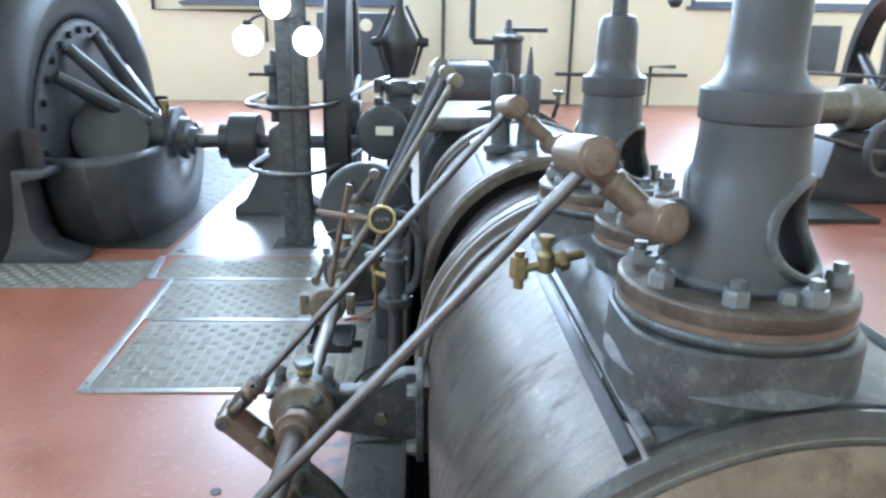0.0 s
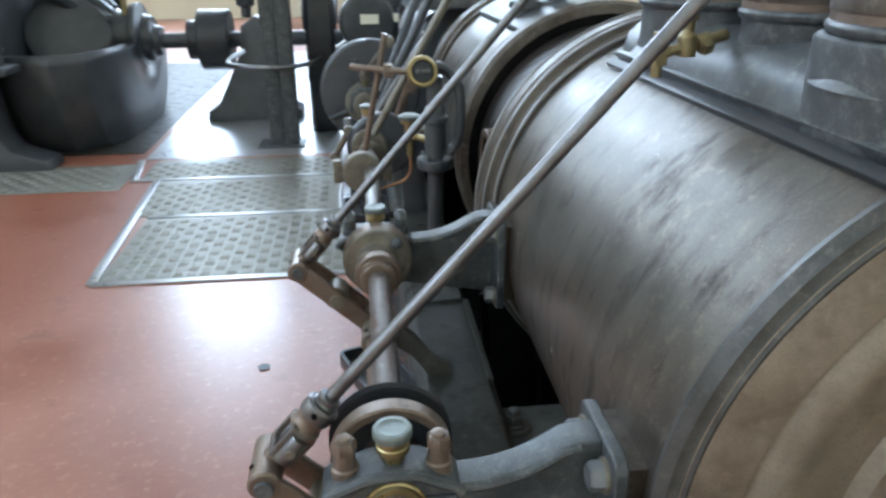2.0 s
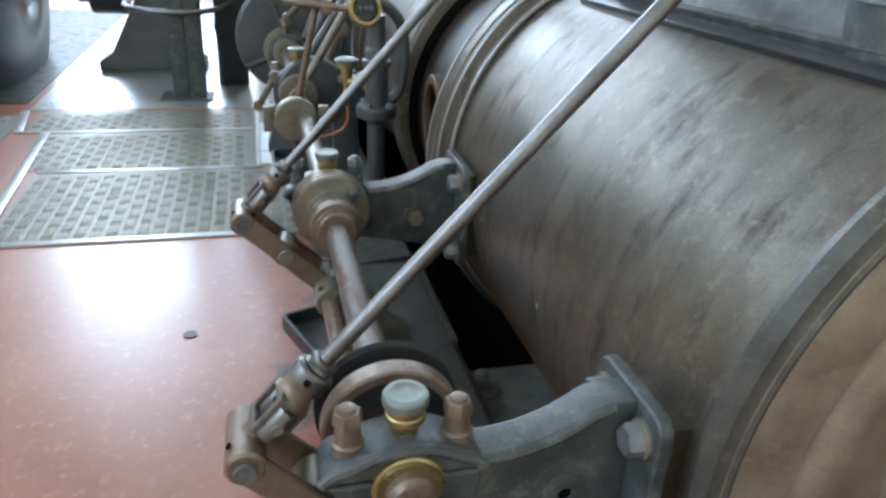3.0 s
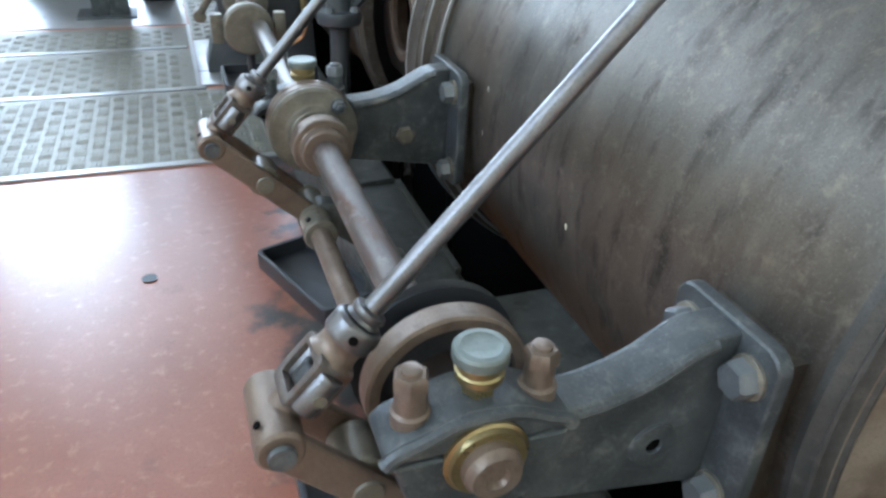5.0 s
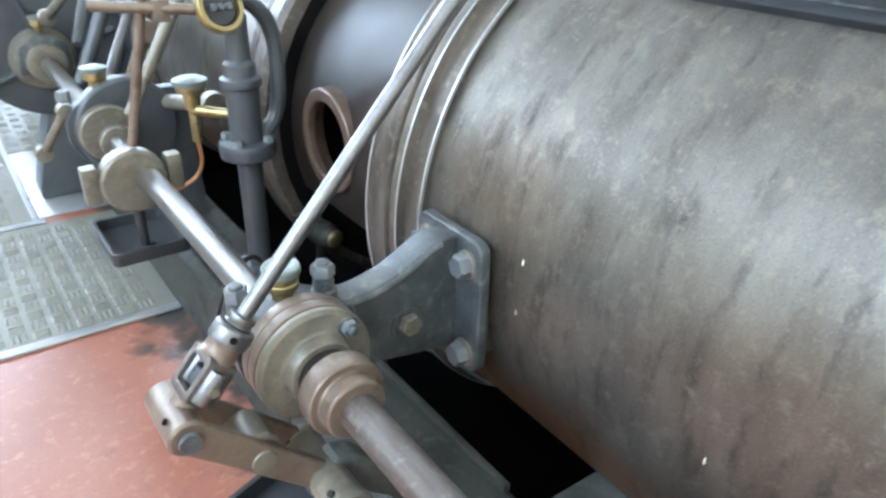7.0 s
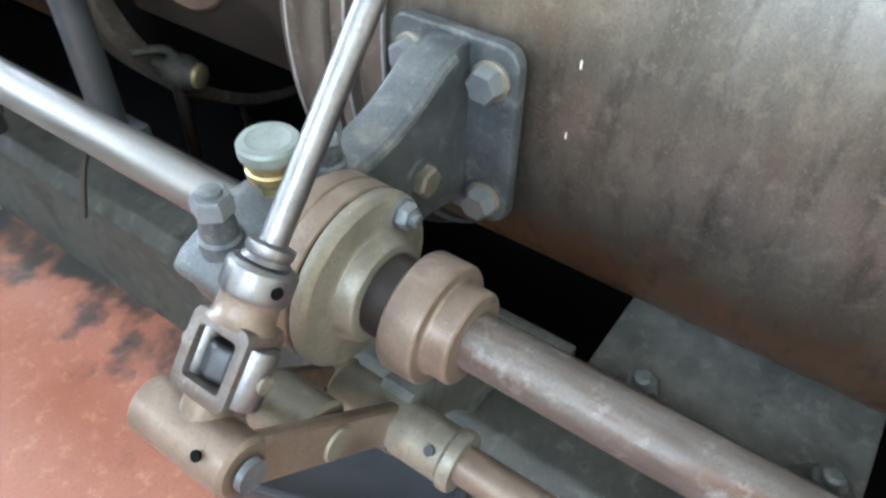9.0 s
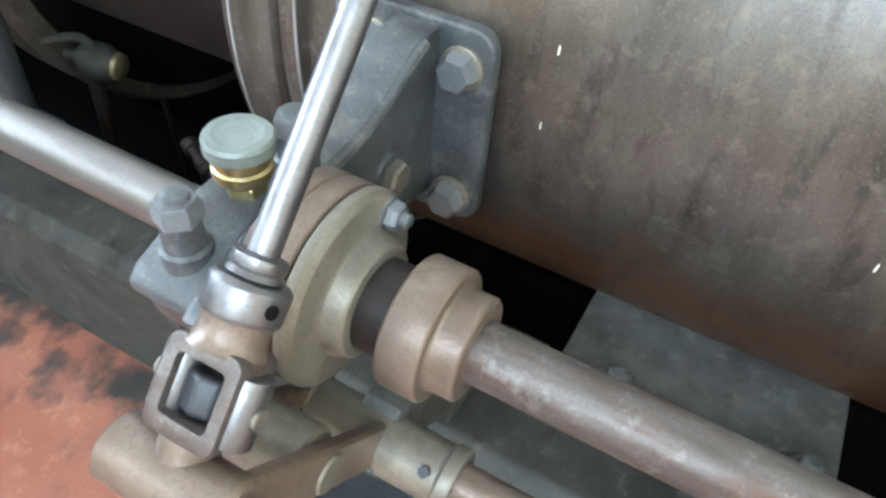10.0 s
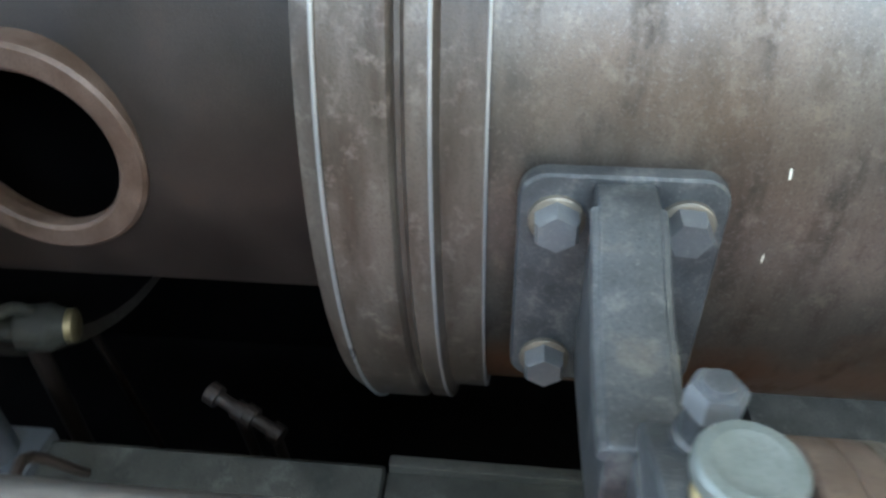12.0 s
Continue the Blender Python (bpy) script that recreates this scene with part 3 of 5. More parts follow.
# distance piece with an inspection hole, then the second cylinder
distance = thing("distance_piece", "dark brown cast distance piece with round inspection hole", "engine casting")
bm = B()
RS = 0.540                         # outside radius of the shell
HY, HZ, HR = 0.725, 0.622, 0.108
faces = lathe(bm, [(0.38 + 0.0125 * i, RS) for i in range(50)], (CX, 0, CZ), AY, 256, closed=False)
gone = [f for f in faces if f.calc_center_median().z < 0.40 and f.calc_center_median().x < CX or f.calc_center_median().x < CX and math.hypot(f.calc_center_median().y - HY, f.calc_center_median().z - HZ) < HR + 0.008]
bmesh.ops.delete(bm, geom=gone, context="FACES")
part("shell", bm, DARK_BROWN, distance)
bm = B()
xs = CX - RS
lathe(bm, [(-0.014, HR), (0.004, HR), (0.008, HR + 0.005), (0.008, HR + 0.030), (0.003, HR + 0.035), (-0.06, HR + 0.037)], (xs, HY, HZ), (-1, 0, 0), 64, closed=False)
part("hole_rim", bm, RIM_RUST, distance, "raised rusty brown rim")
# added black lining: painted darkness for the inside of the shell
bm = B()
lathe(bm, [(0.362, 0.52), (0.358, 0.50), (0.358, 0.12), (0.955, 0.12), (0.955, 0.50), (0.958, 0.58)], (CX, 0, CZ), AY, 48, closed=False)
part("shade_lining", bm, SHADE_BLACK, distance)

engine2 = thing("second_engine_cylinder", "second grey clad cylinder in line behind the first", "engine cylinder")
bm = B()
lathe(bm, [(1.0, RB - 0.02), (1.6, RB - 0.02), (2.25, RB - 0.02)], (CX, 0, CZ), AY, 128)
part("barrel", bm, CLADDING, engine2)
bm = B()
cylinder_rings(bm, 1.16, -1, RB - 0.02)
part("end_flange", bm, FLANGE_BROWN, engine2)
bm = B()
cylinder_rings(bm, 2.22, 1, RB - 0.02)
part("end_flange", bm, FLANGE_BROWN, engine2)
bm = B()
prism(bm, arc(CX, CZ, RB + 0.01, 124.5, 55.5, 16) + arc(CX, CZ, RB - 0.04, 55.5, 124.5, 16), "xz", 1.08, 2.2)
part("valve_chest", bm, GREY_IRON, engine2, bevel=0.02, seg=3)
bm = B()
lathe(bm, [(2.36, 0.5), (3.3, 0.5), (3.3, 0.62), (3.45, 0.62)], (CX, 0, CZ), AY, 96)
part("crosshead_guide", bm, DARK_GREY, engine2)

# ---- engine bed ----
bed = thing("engine_bed", "oily grey cast iron engine bed frame", "engine bed")
bm = B()
prism(bm, [(0.10, -0.3), (0.10, 0.225), (0.125, 0.25), (0.302, 0.25), (0.322, 0.232), (0.322, 0.13), (0.19, 0.10), (0.19, -0.3)], "xz", -1.9, 0.285)
part("side_beam", bm, BED_IRON, bed, "oil-stained grey beam under the lay shaft", bevel=0.006)
bm = B()
prism(bm, [(0.10, -0.3), (0.10, 0.225), (0.125, 0.252), (0.292, 0.268), (0.308, 0.250), (0.308, 0.13), (0.19, 0.10), (0.19, -0.3)], "xz", 0.288, 3.6)
part("side_beam", bm, BED_IRON, bed, bevel=0.006)
bm = B()
box(bm, (0.322, -0.668, 0.03), (1.6, -0.238, 0.165))
part("cross_plate", bm, FOOT_IRON, bed, "grey cast foot plate under the barrel", bevel=0.008)
bm = B()
box(bm, (0.6, -0.66, 0.0), (1.34, -0.25, 0.15))
part("pedestal", bm, BED_IRON, bed)
# far beam, blackened to match the shaded pit rather than the other beams
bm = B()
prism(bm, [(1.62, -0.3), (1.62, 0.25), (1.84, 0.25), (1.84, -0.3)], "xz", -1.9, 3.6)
part("side_beam", bm, SHADE_BLACK, bed, bevel=0.006)
for x, y in ((0.355, -0.335), (0.355, -0.615)):
    bm = B()
    lathe(bm, [(0.10, 0.056), (0.168, 0.052), (0.176, 0.047), (0.178, 0.03)], (x, y, 0), n=28)
    part("bolt_boss", bm, FOOT_IRON, bed)
    bm = B()
    lathe(bm, [(0.178, 0.036), (0.184, 0.036), (0.186, 0.033)], (x, y, 0), n=24)
    hexagon(bm, (x, y, 0.186), (0, 0, 1), 0.030, 0.024, 0.3)
    lathe(bm, [(0.21, 0.015), (0.224, 0.015), (0.228, 0.010)], (x, y, 0), n=14)
    part("foundation_bolt", bm, FOOT_IRON, bed, "worn foundation nut")
# unseen plate added to block light from the far side, coloured as shade
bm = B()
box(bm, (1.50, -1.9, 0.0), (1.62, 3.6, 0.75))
part("light_stop_plate", bm, SHADE_BLACK, bed, "added black plate that shuts light out of the pit")
bm = B()
box(bm, (0.298, -0.235, 0.246), (0.316, 0.283, 0.264))
part("beam_lip", bm, BED_IRON, bed, bevel=0.003)
# clutter in the pit
random.seed(5)
for px, py, pz in ((0.42, 0.53, 0.19), (0.40, 0.47, 0.17), (0.72, 0.98, 0.10)):
    t = thing("pipe_fitting", "oily dark pipe fitting in the pit under the cylinder", "pipe fitting", "fittings in the engine pit")
    bm = B()
    lathe(bm, [(0, 0.016), (0.02, 0.016), (0.02, 0.011), (0.05, 0.011), (0.05, 0.018), (0.07, 0.018)], (px, py, pz), (0.4, 1, 0.3), 12)
    part("coupling", bm, DARK_BROWN, t, bevel=0.002)
    bm = B()
    rod(bm, (px, py + 0.01, pz), (px + 0.1, py - 0.05, -1.2), 0.009, 10)
    part("pipe", bm, DARK_BROWN, t)
cock2 = thing("pit_cock", "dark drain cock with worn brass end in the pit", "drain cock")
c = Vector((0.50, 0.88, 0.268))
d2 = Vector((0.25, -0.85, -0.1)).normalized()
bm = B()
lathe(bm, [(-0.07, 0.018), (-0.035, 0.021), (-0.03, 0.037), (0.018, 0.040), (0.03, 0.033), (0.042, 0.030)], c, d2, 24)
part("body", bm, BED_IRON, cock2, bevel=0.004)
bm = B()
lathe(bm, [(0.041, 0.029), (0.052, 0.029), (0.056, 0.024), (0.058, 0.012)], c, d2, 24)
part("end_nut", bm, DULL_BRASS, cock2, "worn brass end nut")
bm = B()
rod(bm, c - d2 * 0.02, c + Vector((-0.03, 0.01, -1.47)), 0.016, 12)
part("stand_pipe", bm, DARK_BROWN, cock2)
bm = B()
tube(bm, spline([c + Vector((0, 0, 0.03)), c + Vector((-0.02, 0.02, 0.055)), c + Vector((-0.08, 0.05, 0.06))], 5), 0.011, 10)
part("lever", bm, BED_IRON, cock2)

# ---- lay shaft ----
shaft = thing("lay_shaft", "long worn steel lay shaft with brown oil film", "drive shaft")
bm = B()
rod(bm, (0, -1.10, ZS), (0, 0.02, ZS), 0.0285, 40)
part("dull_length", bm, SHAFT_STEEL, shaft, "dull brownish steel length")
bm = B()
rod(bm, (0, 0.02, ZS), (0, 2.7, ZS), 0.028, 40)
part("polished_length", bm, POLISHED, shaft, "polished steel length")
for y in (1.10,):
    bm = B()
    lathe(bm, [(-0.012, 0.03), (-0.012, 0.043), (-0.008, 0.046), (0.008, 0.046), (0.012, 0.043), (0.012, 0.03)], (0, y, ZS), AY, 40)
    part("set_collar", bm, GREASY, shaft)
# ---- bearings ----


def bearing(y, off, bolted, k=1.0, half=0.104):
    """A shaft bearing with its arm to the barrel. off: the arm's middle along y; bolted: a bolt in the arm's boss."""
    t = thing("bearing_bracket", "dark grey cast bearing bracket bolted to the engine cylinder", "bearing bracket", "lay shaft brackets on the cylinder")
    z, ya = ZS, y + off
    # arched arm, thick at both ends
    top = [(0.085, 0.612), (0.12, 0.613), (0.16, 0.616), (0.20, 0.625), (0.235, 0.638), (0.265, 0.654), (0.290, 0.668), (0.315, 0.675), (0.352, 0.676)]
    top = [(u * k, v) for u, v in top]
    low = [(0.352, 0.424), (0.30, 0.434), (0.20, 0.452), (0.11, 0.468), (0.07, 0.475)]
    low = [(u * k, v) for u, v in low]
    xp = 0.350 * k
    bm = B()
    prism(bm, top + low, "xz", ya - 0.030, ya + 0.030)
    part("arm", bm, GREY_IRON, t, "dark grey arched arm casting", bevel=0.007, seg=3)
    for side in (-1, 1):
        pts = [(u, ya + side * 0.029, v - 0.010) for u, v in top[:-1]]
        bm = B()
        tube(bm, spline(pts, 4), 0.0075, 8)
        part("rib", bm, GREY_IRON, t)
    # round lower half of the bearing
    lower = [(0.100, z + 0.012)] + arc(0, z, 0.098, 0, -180, 20) + [(-0.108, z + 0.012)]
    bm = B()
    prism(bm, lower, "xz", y - 0.036, y + 0.040)
    part("bearing_body", bm, GREY_IRON, t, "round lower half of the bearing", bevel=0.007, seg=3)
    # upper half, waisted towards the bolts
    cap = [(-0.112, 0.607), (-0.114, 0.622), (-0.100, 0.634), (-0.070, 0.645), (-0.045, 0.656), (-0.02, 0.661), (0.02, 0.661), (0.045, 0.654), (0.07, 0.642), (0.095, 0.632), (0.104, 0.622), (0.104, 0.607)]
    bm = B()
    prism(bm, cap, "xz", y - 0.034, y + 0.038)
    part("bearing_cap", bm, GREY_IRON, t, "oily grey bearing cap", bevel=0.008, seg=3)
    bm = B()
    tube(bm, spline([(u, y - 0.034, v - 0.010) for u, v in cap[1:-1]], 3), 0.0085, 8)
    part("cap_rib", bm, GREY_IRON, t)
    for u, spin, hh in ((-0.076, 0.2, 0.706), (0.072, 0.5, 0.704)):
        bm = B()
        lathe(bm, [(0.632, 0.022), (0.652, 0.022), (0.655, 0.0185), (hh - 0.022, 0.0165)], (u, y, 0), n=24)
        hexagon(bm, (u, y, hh - 0.024), (0, 0, 1), 0.0205, 0.020, spin)
        lathe(bm, [(hh - 0.004, 0.012), (hh + 0.001, 0.011), (hh + 0.002, 0.007)], (u, y, 0), n=16)
        part("cap_bolt", bm, OILED_BROWN if not bolted else GREY_IRON, t, "worn hexagon cap bolt")
    # oil cup
    bm = B()
    hexagon(bm, (0, y, 0.660), (0, 0, 1), 0.019, 0.014)
    lathe(bm, [(0.672, 0.017), (0.676, 0.024), (0.681, 0.0268), (0.689, 0.0268), (0.691, 0.0245), (0.694, 0.0245), (0.696, 0.0268), (0.704, 0.0268)], (0, y, 0), n=40)
    cup = part("oil_cup", bm, BRASS, t, "brass oil cup", angle=25)
    bm = B()
    lathe(bm, [(0.704, 0.027), (0.704, 0.0300), (0.706, 0.0312), (0.716, 0.0312), (0.7195, 0.0290), (0.720, 0.022), (0.7188, 0.019), (0.7192, 0.007)], (0, y, 0), n=48)
    part("lid", bm, LID_GREY, cup, "dull grey-green screw lid", angle=25)
    # plate on the barrel
    bm = B()
    prism(bm, rounded(ya - half, 0.392, ya + half, 0.682, 0.03), "yz", xp, xp + 0.024)
    part("mounting_plate", bm, GREY_IRON, t, "rounded mounting plate", bevel=0.007, seg=3)
    bm = B()
    box(bm, (xp + 0.024, ya - 0.08, 0.42), (0.43, ya + 0.08, 0.655))
    part("seat_pad", bm, CLADDING, t)
    for v in (-half + 0.040, half - 0.040):
        for zz in (0.432, 0.630):
            bm = B()
            lathe(bm, [(0, 0.029), (0.005, 0.029), (0.007, 0.026)], (xp, ya + v, zz), (-1, 0, 0), 28)
            part("washer", bm, GREASY, t)
            bm = B()
            hexagon(bm, (xp - 0.006, ya + v, zz), (-1, 0, 0), 0.0255, 0.024, 0.25 + v * 5)
            part("plate_bolt", bm, GREY_IRON, t, "large hexagon bolt head")
    # round boss on the arm, with a bolt or an open thread
    bm = B()
    lathe(bm, [(0.027, 0.034), (0.035, 0.033), (0.036, 0.012), (0.030, 0.011)], (0.238, ya, 0.523), (0, -1, 0), 32)
    part("arm_boss", bm, GREY_IRON, t, bevel=0.001)
    if bolted:
        bm = B()
        hexagon(bm, (0.238, ya - 0.035, 0.523), (0, -1, 0), 0.023, 0.016, 0.1)
        part("arm_bolt", bm, GREASY, t)
    else:
        # black disc for the shade inside the thread
        bm = B()
        lathe(bm, [(0.0, 0.0115), (0.002, 0.010)], (0.238, ya - 0.031, 0.523), (0, -1, 0), 20)
        part("open_thread", bm, SHADE_BLACK, t)
    return t


def eccentric(y, e):
    """Disc, hub and collars on the shaft beside a bearing, and the lever that it swings."""
    t = thing("valve_cam_disc", "greasy brown steel cam disc and collars on the lay shaft", "cam disc", "cam discs on the lay shaft")
    o, ax = (0, y, ZS), (0, e, 0)
    bm = B()
    lathe(bm, [(0.044, 0.050), (0.046, 0.092), (0.050, 0.0965), (0.070, 0.0965), (0.072, 0.094), (0.074, 0.0965), (0.094, 0.0965), (0.096, 0.093), (0.096, 0.05)], o, ax, 96)
    part("rear_disc", bm, OILED_BROWN, t, "brown oiled rear disc", bevel=0.001)
    bm = B()
    lathe(bm, [(0.097, 0.05), (0.097, 0.093), (0.100, 0.0965), (0.109, 0.0965), (0.115, 0.090), (0.116, 0.066), (0.119, 0.060), (0.134, 0.056), (0.138, 0.053), (0.140, 0.035)], o, ax, 96)
    part("front_disc", bm, GREASY, t, "yellow-grey greasy front disc", bevel=0.001)
    bm = B()
    lathe(bm, [(0.128, 0.044), (0.176, 0.044)], o, ax, 48)
    part("neck", bm, DARK_BROWN, t)
    bm = B()
    lathe(bm, [(0.172, 0.03), (0.172, 0.060), (0.175, 0.0625), (0.209, 0.0625), (0.212, 0.0605), (0.212, 0.050), (0.215, 0.048), (0.237, 0.048), (0.240, 0.045), (0.240, 0.029)], o, ax, 72)
    part("collar", bm, OILED_BROWN, t, "rusty brown stepped collar", bevel=0.001)
    for a in (45, 284):
        c, s_ = math.cos(radians(a)), math.sin(radians(a))
        bm = B()
        lathe(bm, [(0.110, 0.0175), (0.117, 0.0175), (0.118, 0.016)], (0.077 * c, y, ZS + 0.077 * s_), ax, 20)
        hexagon(bm, (0.077 * c, y + e * 0.117, ZS + 0.077 * s_), ax, 0.0145, 0.012, a)
        lathe(bm, [(0.126, 0.0075), (0.136, 0.0075), (0.138, 0.005)], (0.077 * c, y, ZS + 0.077 * s_), ax, 12)
        part("disc_bolt", bm, GREY_IRON, t)
    return t


def pull_rod(y, foot, top, e):
    """The slanting push rod with its fork, and the lever below on the rocker tube."""
    t = thing("valve_push_rod", "slanting bright steel push rod with forked end", "push rod", "valve push rods of the engine")
    foot = Vector((foot[0], y, foot[1]))
    top = Vector(top)
    d = (top - foot).normalized()
    bm = B()
    rod(bm, foot, top, 0.0118, 28)
    part("rod", bm, BRIGHT_STEEL, t, "bright worn steel rod")
    side = Vector((0, 1, 0))
    nrm = d.cross(side).normalized()
    bm = B()
    lathe(bm, [(-0.014, 0.017), (-0.010, 0.0215), (-0.006, 0.0185), (-0.002, 0.0205), (0.004, 0.020), (0.006, 0.0135)], foot, d, 28)
    part("lock_nut", bm, BRIGHT_STEEL, t)
    bm = B()
    lathe(bm, [(-0.040, 0.029), (-0.036, 0.030), (-0.016, 0.030), (-0.012, 0.026)], foot, d, 36)
    part("socket", bm, BRIGHT_STEEL, t, "bright turned socket", bevel=0.001)
    bm = B()
    lathe(bm, [(-0.064, 0.030), (-0.058, 0.026), (-0.046, 0.025), (-0.040, 0.027)], foot, d, 36)
    part("socket_neck", bm, OILED_BROWN, t)
    for k in (0.5, 1.9, -1.0):
        out_ = nrm * math.cos(k) + side * math.sin(k)
        c = foot - d * 0.026 - out_ * 0.029
        # no real bore: a thin black disc carries the hole's darkness
        bm = B()
        rod(bm, c, c - out_ * 0.0016, 0.0055, 12)
        part("tommy_hole", bm, SHADE_BLACK, t)
    # fork: a closed frame round a block
    base = foot - d * 0.062
    turn = Matrix.Translation(base) @ Matrix((side, nrm, d)).transposed().to_4x4()
    bm = B()
    outer, inner = rounded(-0.031, -0.070, 0.031, 0.002, 0.010, 4), rounded(-0.020, -0.056, 0.020, -0.012, 0.004, 4)
    loops = [[bm.verts.new(turn @ Vector((u, w_, v))) for u, v in ring] for w_ in (-0.023, 0.023) for ring in (outer, inner)]
    n_ = len(outer)
    for a, b in ((0, 1), (1, 3), (3, 2), (2, 0)):
        for q in range(n_):
            bm.faces.new((loops[a][q], loops[a][(q + 1) % n_], loops[b][(q + 1) % n_], loops[b][q]))
    part("fork", bm, SHAFT_STEEL, t, "worn steel fork frame", bevel=0.003, seg=2)
    for sd in (-1, 1):
        bm = B()
        rod(bm, base + side * sd * 0.027 - d * 0.010, base + side * sd * 0.027 - d * 0.062, 0.0165, 24)
        part("fork_cheek", bm, BRIGHT_STEEL, t, "rounded bright cheek", bevel=0.003)
    bm = B()
    lathe(bm, [(-0.052, 0.015), (-0.049, 0.019), (-0.024, 0.019), (-0.021, 0.015)], base, d, 8)
    part("swivel_block", bm, BLACK_IRON, t, bevel=0.003)
    bm = B()
    rod(bm, base - side * 0.045 - d * 0.036, base + side * 0.045 - d * 0.036, 0.008, 16)
    part("fork_pin", bm, GREASY, t)
    bm = B()
    rod(bm, base - d * 0.070, base - d * 0.098, 0.022, 24)
    part("eye_neck", bm, OILED_BROWN, t)
    # lever
    lv = thing("cam_lever", "greasy brown forked cam lever under the push rod", "lever", "cam levers below the push rods")
    pivot = Vector((-0.02, y, 0.410))
    end = base - d * 0.104
    bm = B()
    lathe(bm, [(-0.056, 0.024), (-0.052, 0.028), (0.052, 0.028), (0.056, 0.024)], end, side, 36)
    part("end_boss", bm, OILED_BROWN, lv)
    u = (pivot - end).normalized()
    w = u.cross(side)
    L = (pivot - end).length
    for off in (-0.054, 0.036):
        m4 = Matrix.Translation(end + side * off) @ Matrix((u, side, w)).transposed().to_4x4()
        bm = B()
        box(bm, (-0.012, 0, -0.025), (L, 0.018, 0.025), m4)
        part("cheek", bm, OILED_BROWN, lv, bevel=0.008, seg=3)
        c = end.lerp(pivot, 0.5) + side * (off - 0.001 if off < 0 else off + 0.021)
        bm = B()
        lathe(bm, [(0, 0.020), (0.003, 0.018)], c, (0, -1 if off < 0 else 1, 0), 24)
        part("roller_pin", bm, GREASY, lv)
    c = end.lerp(pivot, 0.5)
    bm = B()
    lathe(bm, [(-0.036, 0.030), (-0.033, 0.034), (0.033, 0.034), (0.036, 0.030)], c, side, 36)
    part("roller", bm, GREASY, lv, "worn cam roller")
    bm = B()
    lathe(bm, [(0.060, 0.016), (0.066, 0.015)], end, -side, 20)
    part("end_pin", bm, GREY_IRON, lv)
    # thin disc in shade black, painted as the depth of the hole
    bm = B()
    rod(bm, end + Vector((-0.02, -0.03, 0.023)), end + Vector((-0.0215, -0.03, 0.0245)), 0.005, 10)
    part("oil_hole", bm, SHADE_BLACK, lv)
    return t


def end_cam(y, e):
    t = thing("end_cam_disc", "oiled brown cam ring on the lay shaft beside the end bearing", "cam disc", "cam discs on the lay shaft")
    o, ax = (0, y, ZS), (0, e, 0)
    bm = B()
    lathe(bm, [(0.078, 0.088), (0.078, 0.101), (0.081, 0.105), (0.110, 0.105), (0.113, 0.101), (0.113, 0.088), (0.100, 0.084), (0.078, 0.088)], o, ax, 96, closed=False)
    part("cam_ring", bm, OILED_BROWN, t, "bare brown steel ring")
    bm = B()
    lathe(bm, [(0.088, 0.03), (0.088, 0.086), (0.104, 0.086), (0.104, 0.03)], o, ax, 64)
    part("web", bm, BLACK_IRON, t)
    bm = B()
    lathe(bm, [(0.045, 0.03), (0.045, 0.052), (0.088, 0.052)], o, ax, 48)
    part("hub", bm, DARK_BROWN, t)
    bm = B()
    lathe(bm, [(0.135, 0.03), (0.135, 0.110), (0.138, 0.101), (0.150, 0.101), (0.153, 0.110), (0.153, 0.03)], o, ax, 96)
    part("rear_disc", bm, BLACK_IRON, t, bevel=0.001)
    bm = B()
    lathe(bm, [(0.150, 0.03), (0.150, 0.06), (0.19, 0.056), (0.195, 0.035)], o, ax, 48)
    part("nose", bm, GREASY, t)


bearing(0.0, 0.030, True)
bearing(-1.05, 0.013, False, 0.95, 0.097)
eccentric(0.0, -1)
end_cam(-1.05, 1)
pull_rod(-0.1120, (-0.107, 0.720), (0.600, -0.110, 1.519), -1)
pull_rod(-0.9670, (-0.098, 0.723), (0.612, -0.965, 1.510), 1)
t = thing("shaft_end_cap", "turned brown shaft end with brass ring", "shaft end")
bm = B()
lathe(bm, [(0.0, 0.05), (0.006, 0.05), (0.008, 0.046), (0.014, 0.044)], (0, -1.082, ZS), (0, -1, 0), 40)
part("brass_ring", bm, BRASS, t, "worn brass bearing ring")
bm = B()
lathe(bm, [(0.0, 0.034), (0.02, 0.034), (0.024, 0.03), (0.03, 0.028), (0.03, 0.015), (0.024, 0.012)], (0, -1.088, ZS), (0, -1, 0), 40)
part("shaft_end", bm, OILED_BROWN, t)

tubes = thing("rocker_tube", "oily brown rocker tube running below the lay shaft", "tube")
bm = B()
rod(bm, (-0.02, -0.98, 0.41), (-0.02, -0.1, 0.41), 0.0225, 28)
part("tube", bm, OILED_BROWN, tubes)
for a, b in ((-0.25, -0.06), (-1.02, -0.83)):
    bm = B()
    lathe(bm, [(0, 0.034), (0.004, 0.0365), (0.014, 0.0365), (0.018, 0.033), (b - a - 0.018, 0.033), (b - a - 0.014, 0.0365), (b - a - 0.004, 0.0365), (b - a, 0.034)], (-0.02, a, 0.41), AY, 32)
    part("sleeve", bm, GREASY, tubes)
    for u, q in ((0.03, 0.9), (b - a - 0.012, 0.7), (b - a - 0.10, 1.2)):
        bm = B()
        rod(bm, (-0.02 - 0.030 * math.cos(q), a + u, 0.41 + 0.030 * math.sin(q)), (-0.02 - 0.038 * math.cos(q), a + u, 0.41 + 0.038 * math.sin(q)), 0.006, 12)
        part("grub_screw", bm, BLACK_IRON, tubes)
